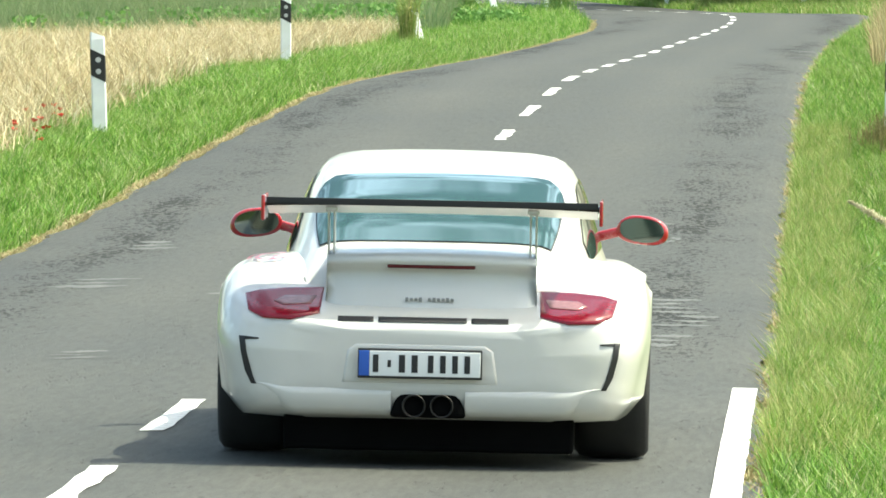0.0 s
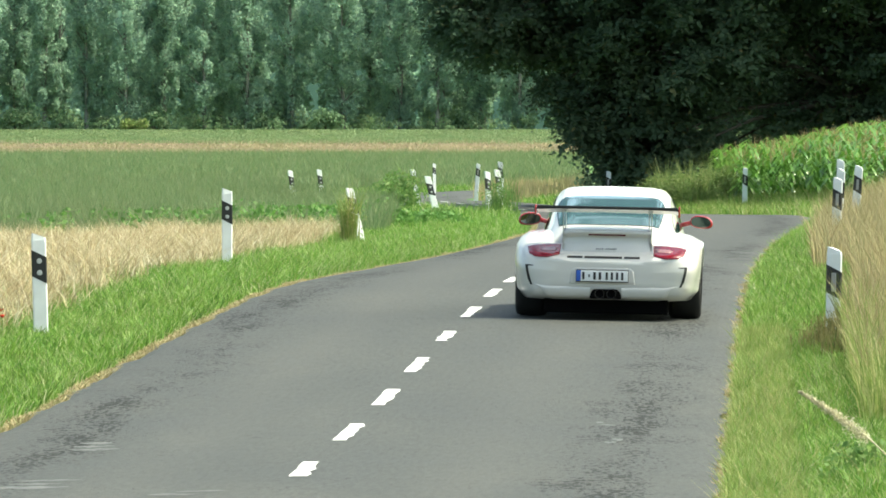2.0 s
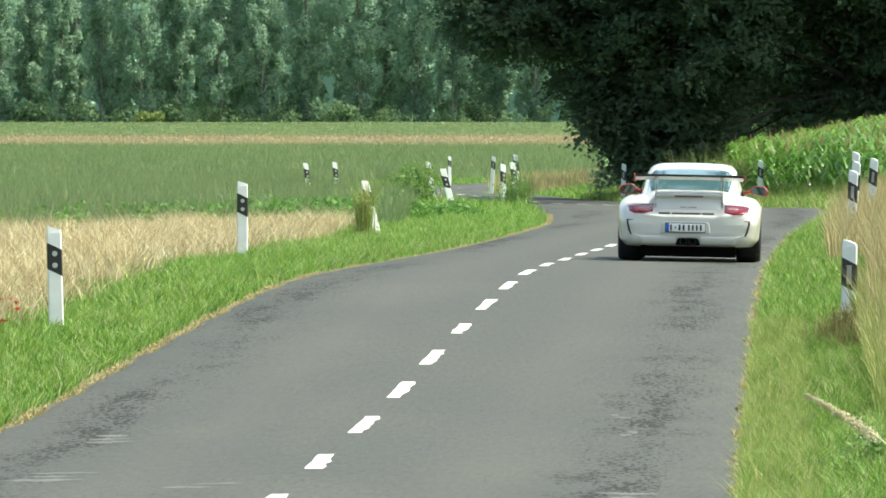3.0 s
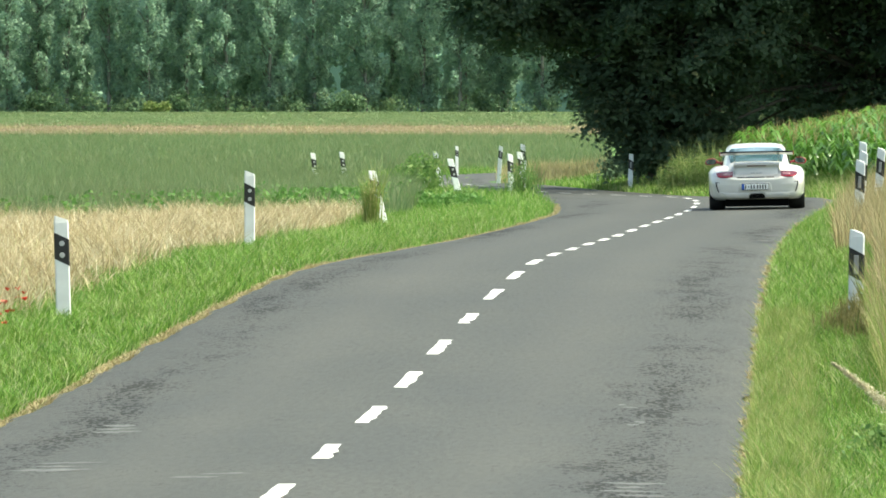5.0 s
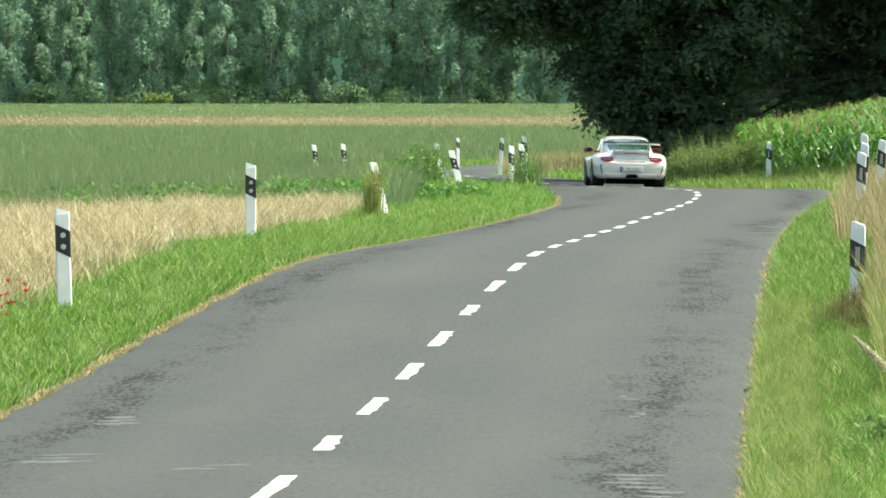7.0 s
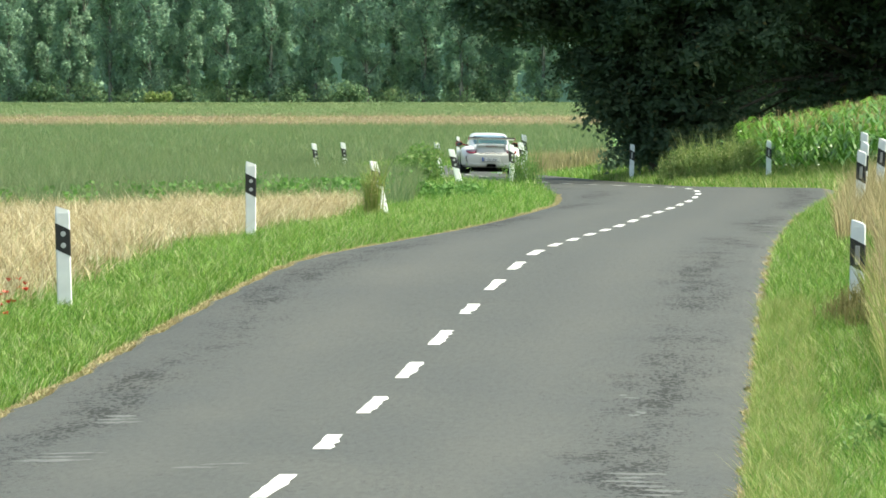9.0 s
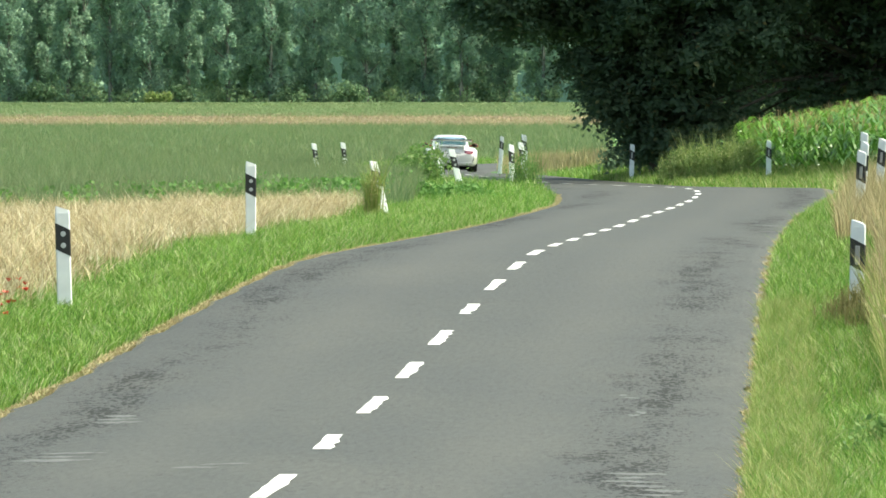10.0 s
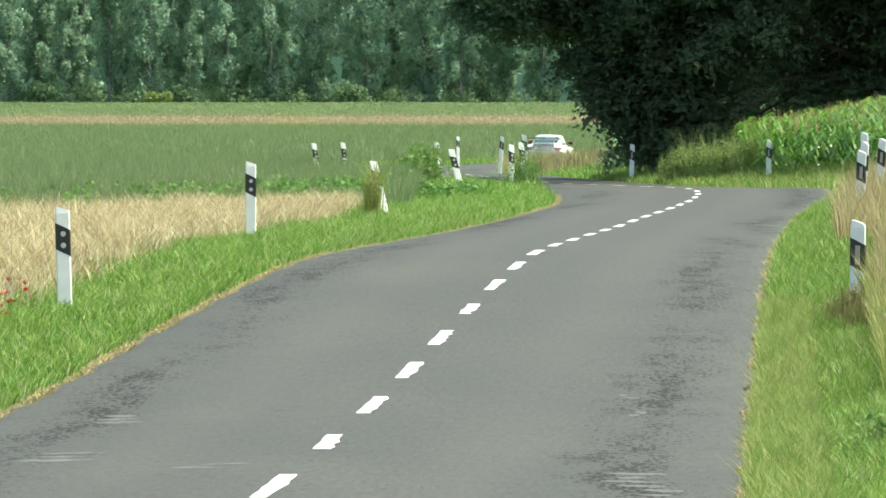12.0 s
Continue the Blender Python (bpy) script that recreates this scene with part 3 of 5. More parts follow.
def build_posts():
    shaft, band, disc, bar = marker_post_meshes()

    def make(kind, label):
        post = tagged(new("marker_post"), label, "road post", group="marker posts along the road")
        part("shaft", shaft, post)
        part("band", band, post, "slanted black band")
        if kind == "pair":
            part("reflector", disc(0.765), post, "round clear reflector"), part("reflector", disc(0.655), post, "round clear reflector")
        else:
            part("reflector", bar(0.71), post, "oblong reflector")
        return post

    left = make("pair", "white plastic marker post with black band beside wheat")
    right = make("bar", "white plastic marker post with black band in grass")
    # x, y, foot height or None for the ground, lean to the right, turn
    LEFT = [(-3.56, 79.5, 0.03, -1.5, 8), (-2.52, 110.7, 0.17, 0.0, 8), (-0.94, 141, -0.05, -15, 30), (0.42, 183, -0.17, -15, 20),
            (1.60, 192, -0.17, -3, 30), (1.95, 195, -0.13, -10, 25), (2.25, 228, -0.16, -4, 20), (0.62, 348, -0.95, 0, 20), (-0.02, 228, -0.35, -10, 30),
            (-3.30, 225, -0.36, -9, 25), (-2.58, 228, -0.36, -8, 25)]
    RIGHT = [(3.71, 75.75, -0.04, 1.0, -12), (5.92, 120, 0.24, 2, -15), (6.62, 133.5, 0.28, 3, -15), (7.32, 147, 0.35, 1, -15), (7.12, 138, 0.30, 4, -15),
             (5.22, 234, -0.47, 2, -20), (8.25, 214, -0.24, 1, -20), (1.95, 288, -0.58, 4, 0)]
    for model, rows in ((left, LEFT), (right, RIGHT)):
        for i, (x, y, z, lean, turn) in enumerate(rows):
            m = pose(x, y, z, 0, lean, turn)
            if i == 0:
                model.matrix_basis = m
            else:
                ob = copy_thing(model, m)
                if lean < -8:
                    tagged(ob, "leaning white marker post half overgrown with weeds")


# ---- trees ----
def tube(points, radii, sides=8):
    verts = []
    for i, p in enumerate(points):
        p = Vector(p)
        d = (Vector(points[min(i + 1, len(points) - 1)]) - Vector(points[max(i - 1, 0)])).normalized()
        a = d.orthogonal().normalized()
        b = d.cross(a)
        for k in range(sides):
            t = k * math.tau / sides
            verts.append(p + (a * math.cos(t) + b * math.sin(t)) * radii[i])
    return verts, grid_faces(len(points), sides, True)


def trunk_mesh(name, trunk, limbs, seed, bark=BARK):
    verts, faces = [], []
    for pts, radii in [trunk] + limbs:
        v, f = tube(pts, radii)
        n = len(verts)
        verts += v
        faces += [tuple(i + n for i in q) for q in f]
    return mesh_from(name, verts, faces, [bark], True)


def blob_points(rng, centre_of, radii, count, shell=0.55):
    """Points in the outer shell of an uneven blob."""
    d = rng.normal(size=(count, 3))
    d /= np.linalg.norm(d, axis=1)[:, None]
    r = (shell + (1 - shell) * rng.uniform(0, 1, count) ** 0.6)
    return np.asarray(centre_of) + d * r[:, None] * np.asarray(radii)


def build_poplars():
    """A row of tall slender poplars behind the dike."""
    rng = np.random.RandomState(5)
    models = []
    for k in range(6):
        h = 25 + 2 * rng.uniform(-1, 1)
        pts, limbs = [], []
        spread = rng.uniform(2.0, 3.0)
        low = rng.uniform(0.6, 3.2)
        for i in range(92):
            z = low + (h - low) * (i / 92.0) ** 1.05
            share = (z - low) / (h - low)
            r = spread * (0.55 + 0.6 * math.sin(min(1.0, share * 1.1 + 0.12) * math.pi) ** 0.8)
            a = rng.uniform(0, math.tau)
            o = r * rng.uniform(0.12, 1.0)
            c = (o * math.cos(a), o * math.sin(a), z)
            s = rng.uniform(0.5, 1.0)
            pts.append(blob_points(rng, c, (s, s, s * rng.uniform(1.1, 1.9)), int(60 + 110 * s), 0.5))
            if i % 3 == 0:
                limbs.append(([(0, 0, z - 2.2), (c[0] * 0.5, c[1] * 0.5, z - 0.9), c], [0.10, 0.06, 0.02]))
        tree = tagged(new("poplar"), "tall slender poplar with haze-paled leaves in the row behind the dike", "tree", group="row of poplars")
        part("trunk", trunk_mesh("trunk", ([(0, 0, -0.6), (0.1, 0, h * 0.4), (0, 0.1, h * 0.95)], [0.26, 0.17, 0.04]), limbs, k, POPLAR_BARK), tree)
        part("crown", leaf_mesh("crown", np.concatenate(pts), 0.34, HAZED_POPLAR_LEAF, 30 + k, 0.5), tree)
        models.append(tree)
    used = [False] * 6
    for depth, gap in ((992, (4.0, 6.8)), (1004, (3.8, 6.6)), (1018, (3.6, 6.0))):
        x = -70.0 + rng.uniform(0, 4)
        while x < 62:
            k = rng.randint(6)
            y = depth + rng.uniform(-3, 3)
            m = pose(x, y, float(ground_z(x, y)), 0, rng.uniform(-2, 2), rng.uniform(0, 360))
            if not used[k]:
                models[k].matrix_basis, used[k] = m, True
            else:
                copy_thing(models[k], m)
            x += rng.uniform(*gap)
    # the wood that stands behind the row
    pts = []
    for i in range(230):
        xx = rng.uniform(-85, 80)
        pts.append(blob_points(rng, (xx, 1046 + rng.uniform(-6, 6), 30 * rng.uniform(0, 1) ** 1.4 - 0.5), (2.4, 1.6, 2.8), 70, 0.2))
    stuff("far_wood", leaf_mesh("far_wood", np.concatenate(pts), 1.0, HAZED_POPLAR_LEAF, 91), "hazy green wood behind the row of poplars", "wood")
    pts = []
    for _ in range(330):
        s = rng.uniform(0.5, 1.5)
        pts.append(blob_points(rng, (rng.uniform(-75, 70), rng.uniform(986, 1012), rng.uniform(-0.4, 1.7) * s), (1.4 * s, 1.0, s), 100, 0.3))
    stuff("undergrowth", leaf_mesh("undergrowth", np.concatenate(pts), 0.34, UNDERGROWTH, 92), "uneven undergrowth between the poplars", "undergrowth")
    # the hazy distance behind the wood: an added flat sheet with a painted glow
    far = mesh_from("backdrop", [(-160, 1300, -6), (160, 1300, -6), (160, 1300, 70), (-160, 1300, 70)], [(0, 1, 2, 3)], [HAZE_GLOW])
    tagged(new("backdrop", far), "flat glowing backdrop of hazy blue-green distance behind the poplars", "backdrop", kind="structure")
    # shrubs at the feet of the poplars
    shrub_models = []
    for k in range(3):
        pts = [blob_points(rng, (rng.uniform(-1.5, 1.5), rng.uniform(-0.8, 0.8), rng.uniform(0.6, 2.0)), (1.0, 1.0, 0.9), 90, 0.4) for _ in range(9)]
        shrub = tagged(new("shrub"), "rounded grey-green shrub below the poplars", "shrub", group="shrubs below the poplars")
        part("stem", trunk_mesh("stem", ([(0, 0, -0.4), (0, 0, 1.2)], [0.12, 0.05]), [], 0), shrub)
        part("foliage", leaf_mesh("foliage", np.concatenate(pts), 0.36, SHRUB_LEAF, 60 + k), shrub)
        shrub_models.append(shrub)
    done = [False] * 3
    for i in range(9):
        k = i % 3
        xx, y = -60 + i * 13.0 + rng.uniform(-4, 4), 988 + rng.uniform(-2, 4)
        m = pose(xx, y, float(ground_z(xx, y)), 0, 0, rng.uniform(0, 360))
        if not done[k]:
            shrub_models[k].matrix_basis, done[k] = m, True
        else:
            copy_thing(shrub_models[k], m)
    bush = tagged(new("shrub"), "yellow-green rounded shrub below the poplars", "shrub", group="shrubs below the poplars")
    part("stem", trunk_mesh("stem", ([(0, 0, -0.4), (0, 0, 1.0)], [0.12, 0.05]), [], 0), bush)
    pts = [blob_points(rng, (rng.uniform(-1.0, 1.0), rng.uniform(-0.5, 0.5), rng.uniform(0.4, 0.9)), (0.8, 0.8, 0.6), 110, 0.4) for _ in range(8)]
    part("foliage", leaf_mesh("foliage", np.concatenate(pts), 0.35, MEADOW, 66), bush)
    bush.matrix_basis = pose(-33.2, 984.0, float(ground_z(-33.2, 984.0)))


def sprays(rng, at, radii, count, shell=0.5):
    """Leaves in flat drooping fans round a bough: places and the way each one faces."""
    fans = max(4, count // 26)
    d = rng.normal(size=(fans, 3))
    d /= np.linalg.norm(d, axis=1)[:, None]
    hub = np.asarray(at) + d * np.asarray(radii) * rng.uniform(shell, 1.12, fans)[:, None]
    face = d * 0.45 + np.array([0, 0, 0.85]) + rng.normal(size=(fans, 3)) * 0.25
    face /= np.linalg.norm(face, axis=1)[:, None]
    a = np.cross(face, rng.normal(size=(fans, 3)))
    a /= np.linalg.norm(a, axis=1)[:, None]
    b = np.cross(face, a)
    wide = rng.uniform(0.16, 0.34, fans)
    u, v = rng.normal(size=(fans, 26)) * wide[:, None], rng.normal(size=(fans, 26)) * wide[:, None] * 0.7
    p = hub[:, None] + a[:, None] * u[..., None] + b[:, None] * v[..., None] + face[:, None] * (rng.normal(size=(fans, 26)) * 0.03)[..., None]
    p[..., 2] -= 0.55 * (u * u + v * v)
    return p.reshape(-1, 3), np.repeat(face, 26, axis=0)


def faced_leaves(name, centres, faces_to, size, material, seed):
    """Folded leaves that lie roughly in their fan."""
    rng = np.random.RandomState(seed)
    n = len(centres)
    up = faces_to + rng.normal(size=(n, 3)) * 0.35
    up /= np.linalg.norm(up, axis=1)[:, None]
    d = np.cross(up, rng.normal(size=(n, 3)))
    d /= np.linalg.norm(d, axis=1)[:, None]
    e = np.cross(up, d)
    s = (size * rng.uniform(0.6, 1.4, n))[:, None]
    v = np.stack([centres - d * s * 0.5, centres + e * s * 0.36 + up * s * 0.1, centres + d * s * 0.62 - up * s * 0.12, centres - e * s * 0.36 + up * s * 0.1], 1).reshape(-1, 3)
    t = (np.array([[0, 1, 2], [0, 2, 3]])[None] + np.arange(n)[:, None, None] * 4).reshape(-1, 3)
    return fast_mesh(name, v, t, [material])


def broad_tree(name_label, place, height, crown, seed, blobs, leaves, low_side=None):
    """A broad tree with a dense low crown. crown: half sizes of the crown; low_side: (dx, dy, z, size) of hanging boughs."""
    rng = np.random.RandomState(seed)
    cz = height - crown[2]
    pts, limbs = [], []
    for i in range(blobs):
        d = rng.normal(size=3)
        d /= np.linalg.norm(d)
        c = np.array([0, 0, cz]) + d * np.array(crown) * rng.uniform(0.62, 0.97)
        if c[2] < 1.2:
            c[2] = 1.2 + rng.uniform(0, 0.8)
        s = rng.uniform(0.7, 1.5)
        pts.append(sprays(rng, c, (1.3 * s, 1.3 * s, 0.8 * s), leaves))
        if i % 3 == 0:
            limbs.append(([(0, 0, cz * 0.5), tuple(c * np.array([0.5, 0.5, 0.85])), tuple(c)], [0.22, 0.12, 0.03]))
    for bx, by, bz, s in low_side or ():
        pts.append(sprays(rng, (bx, by, bz), (1.1 * s, 1.1 * s, 0.6 * s), leaves, 0.3))
        limbs.append(([(0, 0, 2.2 if bz < 6 else 7.5), (bx * 0.6, by * 0.6, bz + 0.8), (bx, by, bz)], [0.08, 0.05, 0.02]))
    tree = tagged(new("broadleaf_tree"), name_label, "tree", group="dark trees at the bend")
    part("trunk", trunk_mesh("trunk", ([(0, 0, -0.8), (0.05, 0.05, height * 0.35), (0, 0, height * 0.75)], [0.55, 0.42, 0.14]), limbs, seed), tree)
    part("crown", faced_leaves("crown", np.concatenate([p for p, _ in pts]), np.concatenate([f for _, f in pts]), 0.15, TREE_LEAF, seed + 50), tree)
    x, y = place
    tree.matrix_basis = pose(x, y, float(ground_z(x, y)))
    return tree


def build_big_trees():
    rng = random.Random(31)
    boughs = []
    # the overhanging boughs, in a slanting tier towards the left
    for i in range(64):
        x = -5.4 + 4.4 * rng.random()
        low = 4.2 + 0.35 * max(0, (-4.6 - x)) - 0.25 * max(0, x + 3.0)
        boughs.append((x, rng.uniform(-3.0, 1.5), low + 0.2 + rng.random() ** 2.2 * 5.5, rng.uniform(0.6, 1.15)))
    for x, z, s in ((-2.4, 3.2, 0.6), (-1.9, 2.7, 0.6), (-1.7, 2.2, 0.5), (-1.5, 1.85, 0.5), (-1.1, 1.6, 0.55), (-0.8, 1.2, 0.6), (-0.5, 0.8, 0.6), (-0.2, 1.0, 0.8), (0.4, 1.2, 1.0), (-0.6, 2.0, 0.9), (-1.5, 2.7, 0.9), (-0.9, 3.0, 1.1), (0.2, 2.4, 1.1), (1.4, 1.4, 1.1), (1.2, 2.8, 1.1)):
        for y in (-2.2, -0.2):
            boughs.append((x + rng.uniform(-0.15, 0.15), y + rng.uniform(-0.4, 0.4), z, s))
    for _ in range(26):
        boughs.append((rng.uniform(-1.6, 3.2), rng.uniform(-3.8, -2.2), rng.uniform(3.2, 7.5), rng.uniform(0.8, 1.1)))
    # high crown boughs over the road, added above the view to shade it
    for _ in range(26):
        boughs.append((rng.uniform(-1.0, 2.6), rng.uniform(-21.0, -4.0), rng.uniform(8.0, 10.5), rng.uniform(1.0, 1.4)))
    broad_tree("large dark broadleaf tree whose boughs overhang the bend", (6.3, 237.0), 13.5, (4.9, 4.6, 4.8), 101, 90, 900, boughs)
    fill = [(rng.uniform(-6.0, 6.0), rng.uniform(-2.5, 1.5), rng.uniform(0.6, 7.5), rng.uniform(0.8, 1.2)) for _ in range(90)]
    broad_tree("dark broadleaf tree standing behind the maize", (12.2, 236.5), 15.5, (6.0, 4.8, 7.0), 102, 90, 800, fill)
    broad_tree("dark broadleaf tree standing behind the maize", (18.2, 235.5), 15.5, (5.8, 4.6, 7.0), 103, 80, 800, fill)
    broad_tree("dark broadleaf tree at the edge of the wood", (11.0, 267.0), 13.0, (6.5, 4.0, 6.2), 104, 70, 420, fill)


def build_maize():
    """Maize plants in rows, with arching leaves and tassels."""
    rng = np.random.RandomState(77)
    px, py = [], []
    for y in np.arange(194, 232, 0.75):
        for x in np.arange(8, 21, 0.2):
            yy = y + (x - 8) * -0.5
            if yy > 155 and x > 8.2 + 0.014 * (225 - yy) and x - float(centre(yy)) > 5.0:
                px.append(x + rng.uniform(-0.06, 0.06)), py.append(yy + rng.uniform(-0.1, 0.1))
    px, py = np.array(px), np.array(py)
    pz = ground_z(px, py)
    n = len(px)
    h = 1.3 * rng.uniform(0.85, 1.12, n)
    V, T = [], []
    count = 0
    for j in range(9):
        f = 0.18 + 0.085 * j
        a = rng.uniform(0, np.pi * 2, n)
        L = rng.uniform(0.35, 0.6, n)
        d = np.stack([np.cos(a), np.sin(a), np.zeros(n)], 1)
        s = np.stack([-np.sin(a), np.cos(a), np.zeros(n)], 1) * 0.042
        b = np.stack([px, py, pz + h * f], 1)
        m1 = b + d * (L * 0.4)[:, None] + np.array([0, 0, 1.0]) * (L * 0.45)[:, None]
        tip = b + d * L[:, None] + np.array([0, 0, 1.0]) * (L * rng.uniform(-0.1, 0.45, n))[:, None]
        v = np.stack([b - s * 0.6, b + s * 0.6, m1 - s, m1 + s, tip], 1).reshape(-1, 3)
        V.append(v)
        T.append((np.array([[0, 1, 3], [0, 3, 2], [2, 3, 4]])[None] + np.arange(n)[:, None, None] * 5).reshape(-1, 3) + count)
        count += len(v)
    stuff("maize", fast_mesh("maize", np.concatenate(V), np.concatenate(T), [CORN_LEAF]), "tall green maize plants with arching leaves", "maize")
    base = np.stack([px, py, pz + h * 0.85], 1)
    base = np.repeat(base, 4, axis=0) + rng.normal(size=(4 * n, 3)) * 0.03
    stuff("maize_tassels", blade_mesh("maize_tassels", base, 0.32, 0.016, 0.25, TASSEL, 78), "dry brown tassels on top of the maize", "maize")


def weeds(place, size, count, leaf, seed, label, material=WEED, name="weed_clump"):
    """A clump of leafy weeds on stalks."""
    rng = np.random.RandomState(seed)
    sx, sy, h = size
    x, y = place
    z = float(ground_z(x, y))
    foot = np.stack([rng.normal(size=count) * sx * 0.45, rng.normal(size=count) * sy * 0.45, np.zeros(count)], 1)
    clump = tagged(new(name), label, "weeds", group="weeds beside the road")
    tagged(part("stalk_mass", blade_mesh("stalk_mass", foot, h, 0.014, 0.25, material, seed), clump), kind="stuff")
    k = rng.randint(0, count, count * 8)
    pts = foot[k] + np.stack([rng.normal(size=len(k)) * 0.07, rng.normal(size=len(k)) * 0.07, rng.uniform(0.1, 0.98, len(k)) * h * (1 - 0.35 * np.hypot(foot[k, 0] / sx, foot[k, 1] / sy))], 1)
    tagged(part("leaf_mass", leaf_mesh("leaf_mass", pts, leaf, material, seed + 1, 0.0), clump), kind="stuff")
    clump.matrix_basis = pose(x, y, z)
    return clump


def build_weeds():
    weeds((-0.45, 196.0), (0.75, 0.8, 1.15), 130, 0.09, 201, "leafy green thistle clump at the field edge")
    weeds((-0.95, 199.0), (0.45, 0.5, 0.85), 60, 0.09, 202, "leafy green thistle clump at the field edge")
    weeds((1.78, 189.5), (0.42, 0.4, 0.95), 150, 0.05, 203, "ragged weeds round two marker posts")
    weeds((-1.17, 139.6), (0.15, 0.14, 0.95), 150, 0.028, 204, "olive grass and weeds climbing a leaning marker post", TALL_GRASS)
    weeds((-3.3, 223.0), (0.6, 0.5, 0.75), 120, 0.05, 208, "tall green crop round far marker posts", CROP_GREEN)
    weeds((-2.6, 225.0), (0.6, 0.5, 0.75), 120, 0.05, 209, "tall green crop round far marker posts", CROP_GREEN)
    weeds((0.42, 182.0), (0.28, 0.3, 0.35), 60, 0.05, 205, "low weeds round a leaning marker post")
    weeds((3.68, 74.6), (0.3, 0.45, 0.42), 420, 0.012, 206, "olive-brown grass tuft hiding a post's foot", TUFT, "grass_tuft")
    weeds((3.85, 73.2), (0.35, 0.5, 0.36), 420, 0.012, 207, "olive-brown grass tuft hiding a post's foot", TUFT, "grass_tuft")
    weeds((2.72, 52.0), (0.16, 0.3, 0.34), 60, 0.05, 270, "dark leafy weed on the verge", WEED)
    for i in range(9):
        weeds((6.3 + i * 0.6, 224.0 - i * 0.8), (0.5, 0.6, 1.05), 420, 0.05, 210 + i, "tall yellow-green grass and weeds before the maize", MEADOW)
    for i in range(8):
        weeds((-2.6 + i * 0.45, 162 + i * 0.9), (0.4, 0.5, 0.38), 50, 0.08, 230 + i, "low broad bright green leaves at the field edge", CLOVER)
    for i in range(7):
        weeds((5.1 + i * 0.7, 245.0 - (i % 3)), (0.55, 0.6, 0.9), 110, 0.12, 250 + i, "dark undergrowth below the trees", TREE_LEAF)


def build_stalk():
    """A bent grass stalk with a pale feathery seed head near the camera; it stands on its foot and sways."""
    stalk = tagged(new("grass_stalk"), "pale bent grass stalk with a feathery seed head", "grass")
    v, f = tube([(0, 0, 0), (-0.27, 0, 0.37), (-0.47, 0.02, 0.60), (-0.59, 0.05, 0.72)], [0.006, 0.005, 0.005, 0.004], 6)
    part("stem", mesh_from("stem", v, f, [SEED], True), stalk)
    rng = np.random.RandomState(3)
    t = rng.uniform(0, 1, 1700)
    pts = np.stack([-0.50 - 0.34 * t, 0.05 + 0 * t, 0.62 + 0.34 * t - 0.05 * t * t], 1) + rng.normal(size=(1700, 3)) * 0.016 * (1.2 - t)[:, None]
    part("seed_head", leaf_mesh("seed_head", pts, 0.012, SEED, 8, 0.6), stalk)
    return stalk


def build_poppies():
    rng = random.Random(9)
    for i in range(15):
        x, y = -3.75 - rng.uniform(0, 0.5), 75.0 + rng.uniform(0, 6.0)
        z = float(ground_z(x, y))
        flower = tagged(new("poppy"), "red poppy at the wheat field's edge", "flower", group="poppies")
        h = rng.uniform(0.12, 0.36)
        v, f = tube([(0, 0, 0), (0.01, 0, h)], [0.003, 0.002], 4)
        part("stalk", mesh_from("stalk", v, f, [WEED]), flower)
        ring = [(0.032 * math.cos(a * math.tau / 8), 0.032 * math.sin(a * math.tau / 8), h + 0.025 + 0.008 * (a % 2)) for a in range(8)]
        part("petals", mesh_from("petals", [(0.01, 0, h)] + ring, [(0, 1 + a, 1 + (a + 1) % 8) for a in range(8)], [POPPY]), flower)
        flower.matrix_basis = pose(x, y, z, rng.uniform(-15, 15), rng.uniform(-15, 15), rng.uniform(0, 360))


build_posts()
build_poplars()
build_big_trees()
build_maize()
build_weeds()
build_poppies()
stalk = build_stalk()


# ---- the car ----
from mathutils.bvhtree import BVHTree

def car_paint():
    n = Nodes("white_car_paint")
    f = n.noise(n.local(), 1.5, 4)
    dust = n.ramp(n.noise(n.local(), 26, 5, 0.7), [(0.55, 0.0), (0.8, 1.0)])
    colour = n.ramp(f, [(0.3, (0.54, 0.53, 0.495)), (0.7, (0.58, 0.57, 0.535))])
    n.set(Base_Color=n.mix(n.calc("MULTIPLY", dust, 0.10), colour, (0.45, 0.43, 0.38)), Roughness=0.32, Coat_Weight=0.7, Coat_Roughness=0.06)
    return n.material


def glass_material(name, tint, rough=0.03, ior=1.9):
    n = Nodes(name)
    f = n.noise(n.local(), 3, 3)
    n.set(Base_Color=tint, Roughness=n.calc("ADD", n.calc("MULTIPLY", f, 0.03), rough), Specular_IOR_Level=0.5, Specular_Tint=(0.80, 1.0, 0.80), IOR=ior + 0.45, Coat_Weight=0.6, Coat_IOR=1.5, Coat_Roughness=0.02)
    return n.material


def lamp_material(name, colour, glow, strength):
    n = Nodes(name)
    ribs = n.noise(n.local(), 40, 2, 0.5, (1, 1, 4))
    n.set(Base_Color=n.ramp(ribs, [(0.3, tuple(c * 0.7 for c in colour)), (0.7, colour)]), Roughness=0.2, Specular_IOR_Level=0.3, Coat_Weight=0.25, Coat_Roughness=0.03,
          Emission_Color=glow, Emission_Strength=strength)
    return n.material


